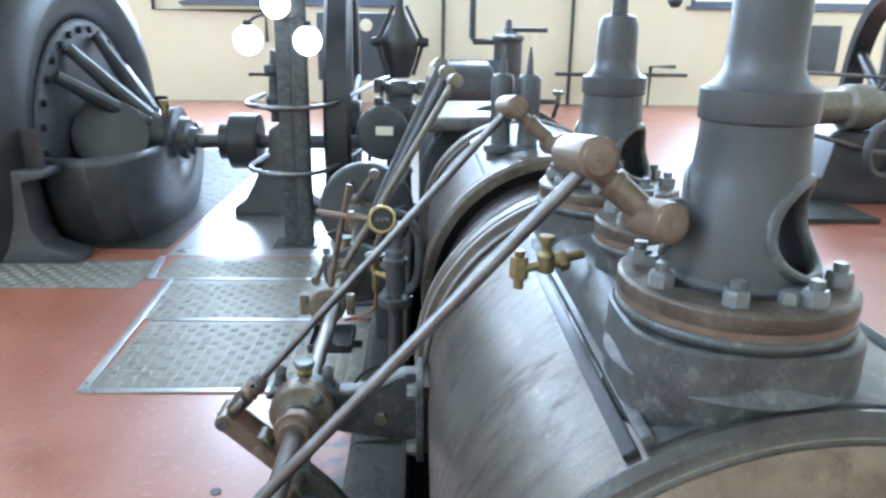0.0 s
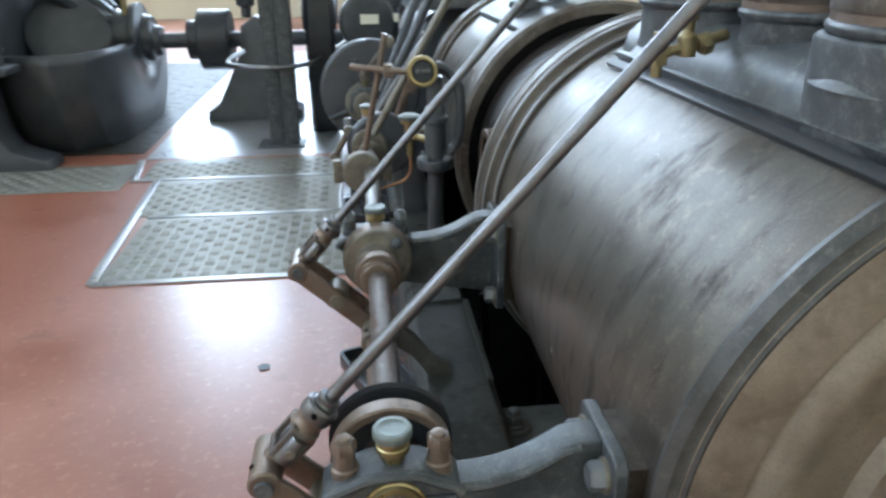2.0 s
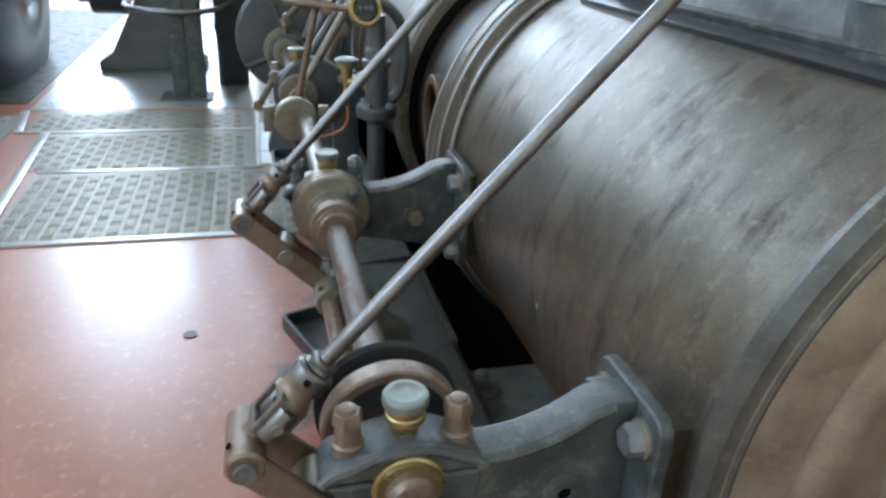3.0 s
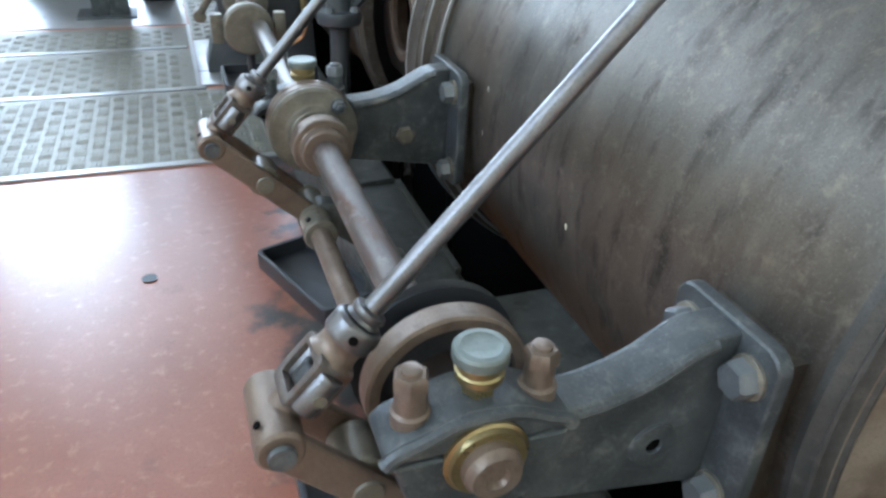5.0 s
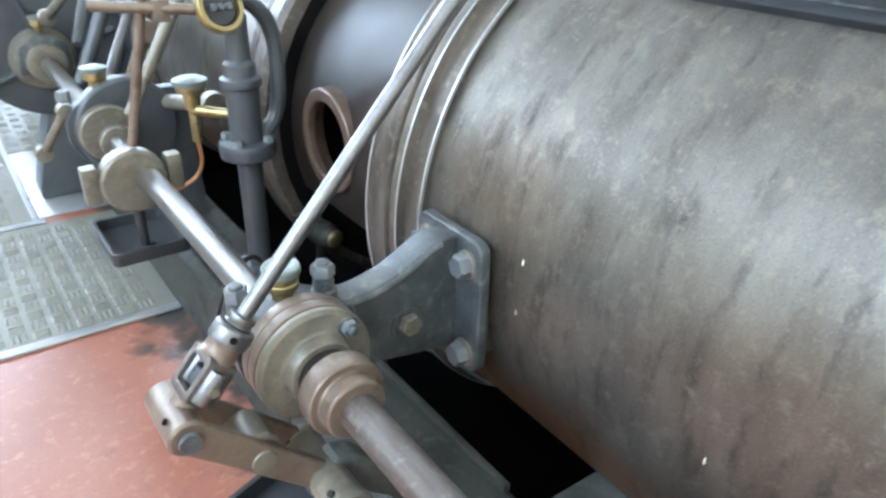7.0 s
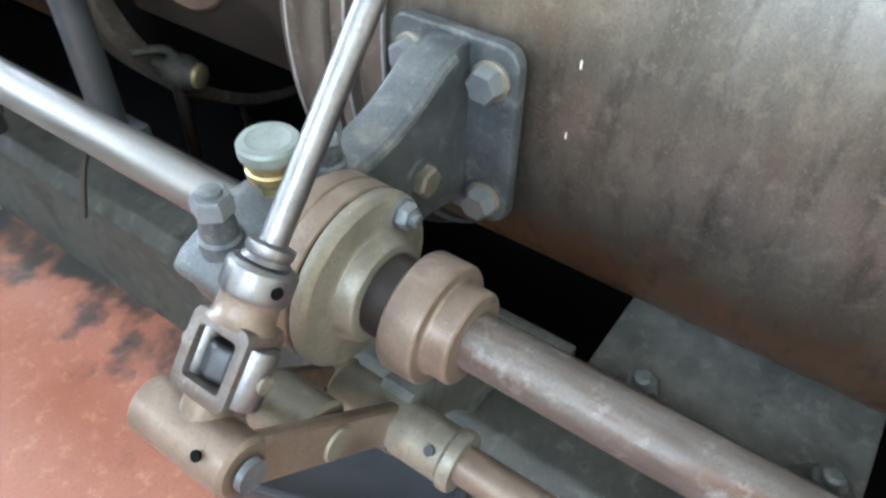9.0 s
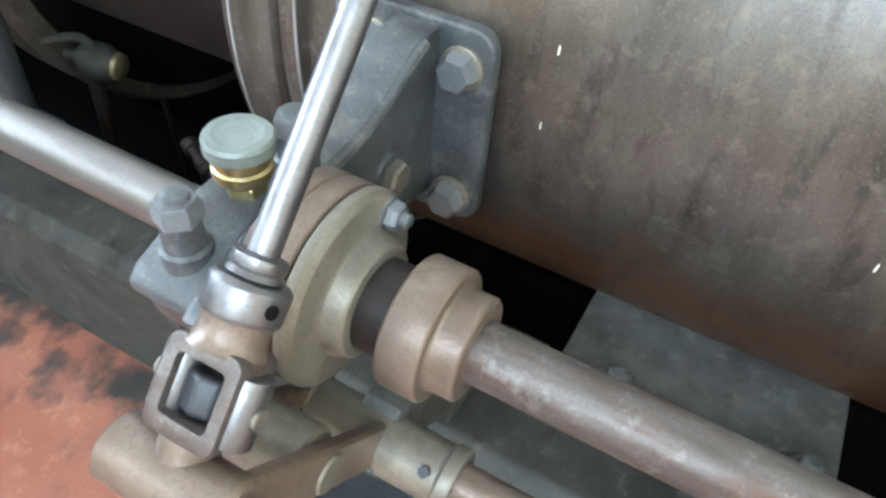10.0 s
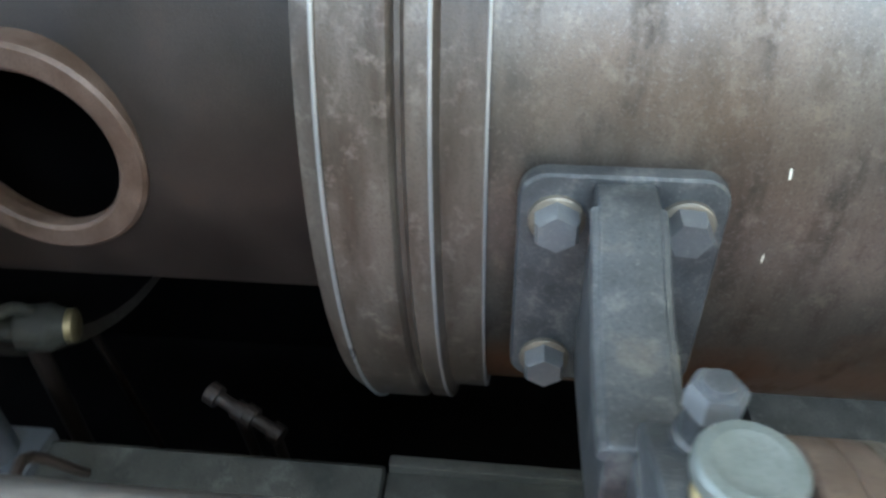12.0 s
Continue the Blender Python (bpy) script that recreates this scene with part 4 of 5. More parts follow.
for y in (-0.20, -0.90):
    bm = B()
    prism(bm, [(-0.058, 0.41), (-0.045, 0.378), (-0.02, 0.366), (0.02, 0.366), (0.09, 0.31), (0.13, 0.25), (0.20, 0.245), (0.20, 0.275), (0.15, 0.30), (0.10, 0.37), (0.03, 0.44), (0.0, 0.448)], "xz", y + 0.03, y + 0.075)
    part("tube_bracket", bm, FOOT_IRON, tubes, bevel=0.006)


def drip_tray(x0, y0, x1, y1, z, h=0.035, turn=0.0):
    t = thing("drip_tray", "dark oily sheet metal drip tray under the lay shaft", "drip tray", "drip trays under the shaft")
    bm = B()
    o = rounded(x0, y0, x1, y1, 0.02, 4)
    i = rounded(x0 + 0.012, y0 + 0.012, x1 - 0.012, y1 - 0.012, 0.014, 4)
    k = len(o)
    ring = [[bm.verts.new((u, v, zz)) for u, v in pts] for pts, zz in ((o, z - h), (o, z), (i, z), (i, z - h + 0.006))]
    for a, b in zip(ring, ring[1:]):
        for q in range(k):
            bm.faces.new((a[q], a[(q + 1) % k], b[(q + 1) % k], b[q]))
    bm.faces.new(ring[0])
    bm.faces.new(ring[3])
    mid = Vector(((x0 + x1) / 2, (y0 + y1) / 2, 0))
    bmesh.ops.rotate(bm, verts=bm.verts, cent=mid, matrix=Matrix.Rotation(radians(turn), 3, "Z"))
    part("pan", bm, BLACK_IRON, t, bevel=0.002)
    bm = B()
    box(bm, (x1 - 0.03, (y0 + y1) / 2 - 0.02, z - h - 0.02), (0.105, (y0 + y1) / 2 + 0.02, z - h - 0.002))
    part("support_strip", bm, BED_IRON, t)
    return t


drip_tray(-0.085, -0.225, 0.075, 0.115, 0.205, 0.045, 20.0)
drip_tray(-0.165, -1.0, 0.045, -0.66, 0.225)
drip_tray(-0.125, 0.77, 0.07, 1.01, 0.42)

random.seed(11)
for y, z in ((-0.133, 0.563), (-0.136, 0.667), (-0.55, 0.535)):
    r = RB + 0.0008
    a = math.asin((z - CZ) / r)
    h, w = random.uniform(0.005, 0.008), random.uniform(0.0009, 0.0014)
    bm = B()
    pts = [(y + random.uniform(-w, w) * 0.3 + sx * w, a + sz * h / r) for sx, sz in ((-1, -0.7), (0.3, -1), (1, -0.4), (0.8, 0.6), (-0.2, 1), (-0.9, 0.5))]
    vs = [bm.verts.new((CX - rr * math.cos(q), yy, CZ + rr * math.sin(q))) for rr in (r - 0.003, r) for yy, q in pts]
    bm.faces.new(vs[6:])
    for i in range(6):
        bm.faces.new((vs[i], vs[(i + 1) % 6], vs[6 + (i + 1) % 6], vs[6 + i]))
    part("paint_chip", bm, DIAL_WHITE, engine)

# ---- shaft gear beyond the first bearing ----
gear = thing("governor_gear_bearing", "dark grey round gear housing with bearing on the lay shaft", "gear housing")
bm = B()
lathe(bm, [(0, 0.06), (0.0, 0.135), (0.01, 0.145), (0.05, 0.145), (0.06, 0.135), (0.06, 0.06)], (0.06, 1.21, ZS), AY, 56)
prism(bm, rounded(-0.10, ZS - 0.10, 0.28, ZS + 0.10, 0.09, 8), "xz", 1.22, 1.27)
part("housing", bm, DARK_GREY, gear, bevel=0.004)
bm = B()
lathe(bm, [(-0.03, 0.075), (-0.024, 0.08), (0.0, 0.08), (0.0, 0.05)], (0, 1.21, ZS), AY, 40)
part("bearing_ring", bm, GREASY, gear, "yellowed bearing ring")
bm = B()
lathe(bm, [(0.69, 0.018), (0.73, 0.02), (0.735, 0.03), (0.755, 0.03)], (0.0, 1.25, 0), n=28)
cup = part("oil_cup", bm, BRASS, gear, "brass oil cup")
bm = B()
lathe(bm, [(0.755, 0.034), (0.768, 0.036), (0.773, 0.02)], (0.0, 1.25, 0), n=28)
part("lid", bm, LID_GREY, cup)
for u in (-0.09, 0.1):
    bm = B()
    hexagon(bm, (u, 1.25, ZS + 0.09), (0, 0, 1), 0.02, 0.03, u)
    part("cap_bolt", bm, GREY_IRON, gear)
bm = B()
prism(bm, [(0.15, 0.235), (0.13, ZS), (0.24, ZS), (0.26, 0.235)], "xz", 1.225, 1.265)
part("foot", bm, DARK_GREY, gear, bevel=0.006)

swivel = thing("pump_eccentric", "greasy pale eccentric strap on the lay shaft with thin rod", "eccentric strap")
bm = B()
lathe(bm, [(-0.028, 0.05), (-0.028, 0.074), (-0.02, 0.080), (0.02, 0.080), (0.028, 0.074), (0.028, 0.05)], (-0.034, 0.82, ZS - 0.005), AY, 48)
part("strap", bm, GREASY, swivel, bevel=0.002)
for u in (-0.13, 0.066):
    bm = B()
    box(bm, (u - 0.018, 0.80, ZS - 0.045), (u + 0.018, 0.84, ZS + 0.045))
    part("strap_lug", bm, GREASY, swivel, bevel=0.005)
bm = B()
rod(bm, (-0.02, 0.82, ZS + 0.08), (0.075, 0.79, 1.12), 0.012, 16)
part("thin_rod", bm, OILED_BROWN, swivel)
bm = B()
rod(bm, (-0.034, 0.82, ZS - 0.085), (-0.034, 0.82, 0.388), 0.013, 16)
hexagon(bm, (-0.034, 0.82, 0.386), (0, 0, 1), 0.026, 0.024)
part("spindle", bm, BLACK_IRON, swivel)

ringv = thing("indicator_cock", "bright brass ring handle on a dark pump column", "brass ring")
bm = B()
c = Vector((0.206, 0.745, 0.985))
ax = Vector((0.18, -1, 0.35)).normalized()
pts = []
m3 = ax.to_track_quat("Z", "Y").to_matrix()
lathe(bm, [(-0.014, 0.045), (-0.014, 0.055), (-0.008, 0.059), (0.008, 0.059), (0.014, 0.055), (0.014, 0.045), (0.008, 0.043), (-0.008, 0.043), (-0.014, 0.045)], c, ax, 48, closed=False)
part("ring", bm, BRASS, ringv, "polished brass ring")
bm = B()
lathe(bm, [(-0.03, 0.044), (0.0, 0.044), (0.006, 0.038)], c, ax, 40)
part("dark_disc", bm, BLACK_IRON, ringv)
for u in (-0.02, 0.0, 0.02):
    bm = B()
    hexagon(bm, c + m3 @ Vector((u, 0, 0.004)), ax, 0.009, 0.012)
    part("nut", bm, GREY_IRON, ringv)
bm = B()
tube(bm, [(0.16, 0.745, 0.985), (0.085, 0.76, 0.99), (-0.03, 0.80, 0.998), (-0.06, 0.81, 1.0)], 0.0125, 12)
part("handle", bm, OILED_BROWN, ringv, "reddish brown lever")
bm = B()
box(bm, (0.062, 0.75, 0.962), (0.097, 0.79, 1.012))
part("handle_clamp", bm, OILED_BROWN, ringv, bevel=0.004)

pump = thing("lubricator_pump", "dark vertical oil pump column with flange and brass fittings", "oil pump")
px, py = 0.258, 0.80
bm = B()
lathe(bm, [(0.20, 0.032), (0.565, 0.032), (0.585, 0.036), (0.60, 0.072), (0.625, 0.075), (0.64, 0.072), (0.642, 0.042), (0.78, 0.042), (0.785, 0.052), (0.805, 0.052), (0.81, 0.04), (0.84, 0.04), (0.85, 0.03), (0.96, 0.03)], (px, py, 0), n=40)
part("column", bm, DARK_GREY, pump, bevel=0.002)
for a in range(4):
    q = radians(45 + 90 * a)
    bm = B()
    hexagon(bm, (px + 0.058 * math.cos(q), py + 0.058 * math.sin(q), 0.64), (0, 0, 1), 0.014, 0.016)
    part("flange_nut", bm, GREY_IRON, pump)
bm = B()
tube(bm, spline([(px + 0.03, py - 0.01, 0.64), (px + 0.085, py, 0.70), (px + 0.10, py, 0.82), (px + 0.085, py, 0.93), (px + 0.03, py, 0.99), (px - 0.02, py + 0.0, 0.99)], 6), 0.02, 10)
part("yoke", bm, DARK_GREY, pump)
bm = B()
lathe(bm, [(0, 0.012), (0.02, 0.012), (0.02, 0.02), (0.06, 0.022), (0.065, 0.036), (0.08, 0.038)], (0.165, 0.92, 0.69), (0, 0, 1), 28)
cup = part("oil_cup", bm, BRASS, pump, "brass oil cup")
bm = B()
lathe(bm, [(0.08, 0.043), (0.095, 0.045), (0.102, 0.03)], (0.165, 0.92, 0.69), (0, 0, 1), 28)
part("lid", bm, LID_GREY, cup)
bm = B()
rod(bm, (0.165, 0.92, 0.705), (px, py, 0.705), 0.014, 14)
rod(bm, (0.165, 0.92, 0.62), (0.165, 0.92, 0.71), 0.013, 12)
part("branch", bm, BRASS, pump)
bm = B()
tube(bm, spline([(0.165, 0.92, 0.62), (0.165, 0.91, 0.56), (0.14, 0.91, 0.52), (0.08, 0.90, 0.50), (0.03, 0.88, 0.49)], 6), 0.006, 8)
part("copper_pipe", bm, COPPER, pump, "thin bent copper pipe")
bm = B()
tube(bm, spline([(0.06, 0.62, 0.26), (0.12, 0.66, 0.34), (0.2, 0.69, 0.36), (0.24, 0.66, 0.28)], 6), 0.007, 8)
part("oil_pipe", bm, DARK_BROWN, pump)
bm = B()
box(bm, (0.20, 0.74, 0.240), (0.305, 0.86, 0.280))
part("base", bm, DARK_GREY, pump, bevel=0.006)

links = thing("reversing_linkage", "bright steel linkage bars behind the lay shaft gear", "linkage")
for a, b, r, mt in (((0.02, 1.27, 0.69), (0.30, 1.65, 1.02), 0.014, BRIGHT_STEEL), ((0.12, 1.46, 0.61), (0.24, 0.98, 0.69), 0.022, GREASY), ((0.08, 1.53, 0.49), (0.20, 1.42, 0.82), 0.02, OILED_BROWN), ((-0.09, 1.27, 0.65), (-0.16, 1.36, 0.51), 0.014, GREASY), ((0.0, 1.9, 0.80), (0.12, 1.62, 1.0), 0.016, GREASY)):
    bm = B()
    rod(bm, a, b, r, 14)
    lathe(bm, [(-0.02, r * 1.7), (0.02, r * 1.7)], a, (0, 1, 0), 16)
    lathe(bm, [(-0.02, r * 1.7), (0.02, r * 1.7)], b, (0, 1, 0), 16)
    part("bar", bm, mt, links, bevel=0.002)

bev = thing("shaft_gear_case", "large dark round gear case at the shaft's far end", "gear case")
bm = B()
lathe(bm, [(-0.03, 0.1), (-0.03, 0.275), (-0.015, 0.29), (0.06, 0.29), (0.08, 0.275), (0.08, 0.1)], (0.03, 2.27, ZS + 0.06), AY, 72)
part("case", bm, DARK_GREY, bev, bevel=0.004)
for k in range(4):
    q = radians(20 + 90 * k)
    bm = B()
    rod(bm, (0.03 + 0.1 * math.cos(q), 2.235, ZS + 0.1 * math.sin(q)), (0.03 + 0.26 * math.cos(q), 2.235, ZS + 0.26 * math.sin(q)), 0.014, 10)
    part("rib", bm, DARK_GREY, bev)
bm = B()
lathe(bm, [(-0.16, 0.05), (-0.16, 0.068), (-0.13, 0.072), (-0.1, 0.072), (-0.1, 0.1), (-0.04, 0.12), (-0.03, 0.12)], (0, 2.27, ZS), AY, 40)
part("bearing_nose", bm, GREASY, bev, bevel=0.002)
bm = B()
prism(bm, [(-0.1, ZS - 0.04), (-0.085, ZS + 0.06), (-0.03, ZS + 0.10), (0.03, ZS + 0.10), (0.085, ZS + 0.06), (0.1, ZS - 0.04)], "xz", 2.15, 2.23)
part("bearing_cap", bm, GREY_IRON, bev, bevel=0.006)
bm = B()
lathe(bm, [(0.70, 0.012), (0.72, 0.016), (0.73, 0.026), (0.75, 0.026)], (0.0, 2.18, 0), n=24)
cup = part("oil_cup", bm, BRASS, bev)
bm = B()
lathe(bm, [(0.75, 0.03), (0.762, 0.03), (0.766, 0.01)], (0.0, 2.18, 0), n=24)
part("lid", bm, LID_GREY, cup)
bm = B()
prism(bm, [(-0.12, 0.012), (-0.12, 0.05), (-0.02, ZS - 0.2), (0.16, ZS - 0.2), (0.26, 0.05), (0.26, 0.012)], "xz", 2.27, 2.42)
part("pedestal", bm, DARK_GREY, bev, bevel=0.006)

# brass cock on the barrel
cock = thing("drain_cock", "dull brass drain cock on the side of the valve chest", "brass cock")
cc = Vector((0.645, -0.520, 1.215))
bm = B()
lathe(bm, [(-0.06, 0.011), (0.02, 0.011), (0.02, 0.018), (0.05, 0.018), (0.05, 0.012), (0.09, 0.012)], cc, (1, 0.1, 0.25), 20)
part("body", bm, DULL_BRASS, cock, bevel=0.002)
bm = B()
hexagon(bm, cc + Vector((-0.06, 0, -0.015)) - Vector((0, 0, 0.02)), (0, 0, 1), 0.022, 0.05)
rod(bm, cc + Vector((-0.06, 0, -0.06)), cc + Vector((-0.06, 0, 0.03)), 0.012, 16)
part("union_nut", bm, DULL_BRASS, cock)
bm = B()
lathe(bm, [(-0.02, 0.02), (0.02, 0.02), (0.03, 0.012), (0.05, 0.012), (0.052, 0.018), (0.065, 0.018)], cc, (0, 0, 1), 20)
part("plug", bm, DULL_BRASS, cock, bevel=0.002)
bm = B()
hexagon(bm, cc + Vector((0.03, 0, 0.0)), (1, 0.1, 0.25), 0.021, 0.022)
part("nut", bm, DULL_BRASS, cock)

# drive rods of the second cylinder
for a, b, r in (((0.02, 0.98, 0.70), (0.50, 0.95, 1.52), 0.016), ((0.04, 1.75, 0.60), (0.50, 1.85, 1.50), 0.024), ((0.08, 1.9, 0.7), (0.48, 2.45, 1.52), 0.022)):
    t = thing("valve_push_rod", "slanting dark steel push rod of the second cylinder", "push rod", "push rods of the second cylinder")
    bm = B()
    rod(bm, a, b, r, 16)
    part("rod", bm, DARK_GREY if r > 0.02 else GREASY, t)
    bm = B()
    lathe(bm, [(-0.03, r * 1.8), (0.03, r * 1.8)], b, (0.25, -1, 0.1), 20)
    part("end_eye", bm, GREASY, t, bevel=0.003)
for x, y, h in ((0.75, 1.42, 1.60), (0.872, 1.38, 1.60)):
    t = thing("spindle_valve", "dark pointed valve spindle housing on the second cylinder", "valve housing", "spindle valves of the second cylinder")
    bm = B()
    lathe(bm, [(1.0, 0.075), (1.15, 0.07), (1.16, 0.085), (1.19, 0.085), (1.2, 0.05), (h - 0.3, 0.045), (h - 0.29, 0.055), (h - 0.10, 0.055), (h - 0.08, 0.045), (h - 0.07, 0.018), (h, 0.012), (h + 0.05, 0.004)], (x, y, 0), n=32)
    part("housing", bm, DARK_GREY, t, bevel=0.002)
    bm = B()
    tube(bm, [(x + 0.05, y, h - 0.2), (x + 0.14, y, h - 0.2), (x + 0.14, y + 0.1, h - 0.28)], 0.012, 8)
    part("side_pipe", bm, DARK_GREY, t)
    bm = B()
    lathe(bm, [(0, 0.012), (0.03, 0.012), (0.032, 0.026), (0.05, 0.026)], (x + 0.14, y, h - 0.2), (0, 0, 1), 16)
    part("oil_cup", bm, BRIGHT_STEEL, t)


# ---- far machines ----
# generator: a fat ring with a bell-shaped end shield and bearing
GC = Vector((-3.3, 5.62, 0.86))
GA = Vector((1, 0, 0))
gen = thing("generator", "huge black ring-shaped generator with bell end shield", "generator")
bm = B()
lathe(bm, [(0.50 * math.cos(2 * math.pi * i / 28) - 0.25, 1.56 + 0.47 * math.sin(2 * math.pi * i / 28)) for i in range(29)], GC, GA, 96, closed=False)
part("stator_ring", bm, BLACK_IRON, gen, "rounded black stator ring")
bm = B()
lathe(bm, [(0.08, 1.2), (0.13, 1.2), (0.15, 1.18), (0.16, 1.02), (0.16, 0.3)], GC, GA, 72)
part("end_plate", bm, DARK_GREY, gen, "grey end plate with a ring of bolts")
m4 = Matrix.Translation(GC) @ frame_of(GA)
for i in range(30):
    q = 2 * math.pi * i / 30
    bm = B()
    hexagon(bm, m4 @ Vector((1.1 * math.cos(q), 1.1 * math.sin(q), 0.155)), GA, 0.038, 0.04)
    part("end_bolt", bm, BLACK_IRON, gen)
for a_ in (62, 100, 140, 40):
    q = radians(a_)
    bm = B()
    rod(bm, GC + Vector((0.2, -1.05 * math.cos(q), 1.05 * math.sin(q))), GC + Vector((0.75, -0.2 * math.cos(q), 0.25 * math.sin(q))), 0.06, 10, 0.1)
    part("shield_rib", bm, DARK_GREY, gen)
bm = B()
bell = lathe(bm, [(0.12, 1.3), (0.35, 1.42), (0.65, 1.44), (0.88, 1.3), (1.0, 1.0), (1.05, 0.6), (1.06, 0.28)], GC, GA, 96, closed=False)
bmesh.ops.delete(bm, geom=[f for f in bell if f.calc_center_median().z > GC.z - 0.02], context="FACES")
ob = part("bell", bm, DARK_GREY, gen, "dark bell-shaped lower shield")
sol = ob.modifiers.new("wall", "SOLIDIFY")
sol.thickness = 0.05
bm = B()
lathe(bm, [(0.15, 0.42), (0.5, 0.38), (0.85, 0.26), (0.95, 0.24), (0.97, 0.32), (1.05, 0.33), (1.07, 0.22), (1.15, 0.2)], GC, GA, 48)
part("bearing_hub", bm, DARK_GREY, gen, bevel=0.008)
bm = B()
lathe(bm, [(0, 0.36), (0.04, 0.36), (0.05, 0.33), (0.055, 0.1)], GC + Vector((0.52, -0.50, 0.08)), (0.25, -0.9, 0.35), 48)
part("round_cover", bm, DARK_GREY, gen, "round cover with a small handle", bevel=0.006)
bm = B()
lathe(bm, [(0, 0.03), (0.14, 0.03), (0.14, 0.05), (0.18, 0.05)], GC + Vector((0.93, -0.1, 0.22)), (0, 0, 1), 16)
part("oil_filler", bm, BRASS, gen)
for yy in (-1.62, 1.62):
    o = GC + Vector((0.1, yy, 0))
    bm = B()
    prism(bm, [(o.x - 0.55, 0.0), (o.x - 0.52, 0.08), (o.x - 0.28, 0.16), (o.x - 0.18, 0.30), (o.x - 0.16, 0.72), (o.x - 0.36, 0.76), (o.x - 0.36, 0.82), (o.x + 0.36, 0.82), (o.x + 0.36, 0.76), (o.x + 0.16, 0.72), (o.x + 0.18, 0.30), (o.x + 0.28, 0.16), (o.x + 0.52, 0.08), (o.x + 0.55, 0.0)], "xz", o.y - 0.16, o.y + 0.16)
    part("pedestal", bm, DARK_GREY, gen, "grey cast pedestal with flared foot", bevel=0.02)
    bm = B()
    prism(bm, [(o.y - 0.02, 0.82), (o.y + 0.02, 0.82), (o.y + 0.02, 0.95), (o.y - 0.02, 1.15)], "yz", o.x - 0.3, o.x + 0.3)
    part("gusset", bm, BLACK_IRON, gen)
bm = B()
lathe(bm, [(0, 0.03), (0.1, 0.03), (0.1, 0.06), (0.2, 0.06), (0.2, 0.02), (0.3, 0.02)], GC + Vector((0.2, 0.0, 1.45)), (0.5, 0, 1), 16)
part("top_fitting", bm, BRASS, gen)

shaftg = thing("generator_shaft", "dark generator shaft with coupling pulley and pedestal bearings", "drive shaft")
s0 = Vector((-2.22, 5.62, 0.82))
dr = Vector((1, 0.02, 0))
bm = B()
rod(bm, s0, s0 + dr * 3.0, 0.075, 24)
part("shaft", bm, DARK_GREY, shaftg)
bm = B()
lathe(bm, [(0.0, 0.14), (0.02, 0.19), (0.09, 0.19), (0.1, 0.15), (0.16, 0.14)], s0 - dr * 0.02, dr, 40)
part("bearing", bm, DARK_GREY, shaftg, bevel=0.01)
bm = B()
lathe(bm, [(0.0, 0.1), (0.0, 0.19), (0.1, 0.19), (0.11, 0.28), (0.125, 0.295), (0.40, 0.295), (0.42, 0.28), (0.42, 0.1)], s0 + dr * 0.40, dr, 48)
part("coupling", bm, BLACK_IRON, shaftg, "black belt coupling", bevel=0.006)
bm = B()
prism(bm, [(-1.72, 0.0), (-1.72, 0.10), (-1.60, 0.17), (-1.32, 0.70), (-1.30, 0.95), (-1.15, 1.05), (-1.0, 0.95), (-0.98, 0.70), (-0.9, 0.17), (-0.75, 0.10), (-0.75, 0.0)], "xz", 5.55, 5.95)
part("pedestal", bm, DARK_GREY, shaftg, "tapered grey bearing pedestal", bevel=0.02)
bm = B()
lathe(bm, [(0, 0.05), (0.1, 0.05), (0.12, 0.09), (0.25, 0.1), (0.3, 0.06), (0.5, 0.05), (0.52, 0.1), (0.6, 0.1), (0.62, 0.04), (0.75, 0.03)], (-1.25, 5.75, 1.02), (0, 0, 1), 24)
part("lubricator", bm, DARK_GREY, shaftg, bevel=0.004)
bm = B()
tube(bm, [(-1.5, 5.7, 1.52), (-1.3, 5.72, 1.52), (-1.1, 5.7, 1.50)], 0.02, 8)
part("lubricator_arm", bm, DARK_GREY, shaftg)

# lamp standard with rails
post = thing("lamp_post", "grey riveted steel column carrying white globe lamps", "lamp post")
bm = B()
for dx in (-0.085, 0.040):
    prism(bm, [(-0.81 + dx, 3.92), (-0.81 + dx, 4.10), (-0.69 + dx, 4.10), (-0.69 + dx, 4.085), (-0.795 + dx, 4.085), (-0.795 + dx, 3.935), (-0.69 + dx, 3.935), (-0.69 + dx, 3.92)], "xy", 0.0, 3.4)
part("channel", bm, GREY_IRON, post, bevel=0.003)
bm = B()
box(bm, (-1.0, 3.85, 0), (-0.6, 4.17, 0.02))
part("base_plate", bm, GREY_IRON, post, bevel=0.004)
for dx, z in ((-0.29, 1.83), (0.20, 1.83), (-0.05, 2.12)):
    g = thing("globe_lamp", "white opal glass globe lamp, lit", "lamp", "globe lamps on the column")
    bm = B()
    lathe(bm, [(0.12 - 0.12 * math.cos(math.pi * i / 14), max(0.004, 0.12 * math.sin(math.pi * i / 14))) for i in range(15)], (-0.80 + dx, 3.80, z - 0.12), n=32)
    part("globe", bm, GLOBE_WHITE, g)
    bm = B()
    lathe(bm, [(0.11, 0.035), (0.15, 0.035), (0.16, 0.02)], (-0.80 + dx, 3.80, z), n=20)
    tube(bm, spline([(-0.80 + dx, 3.80, z + 0.14), (-0.80 + dx * 0.6, 3.83, z + 0.2), (-0.78, 3.9, z + 0.16)], 5), 0.012, 8)
    part("holder", bm, BLACK_IRON, g)
rails = thing("guard_rail", "bright steel guard rail round the flywheel pit", "guard rail")
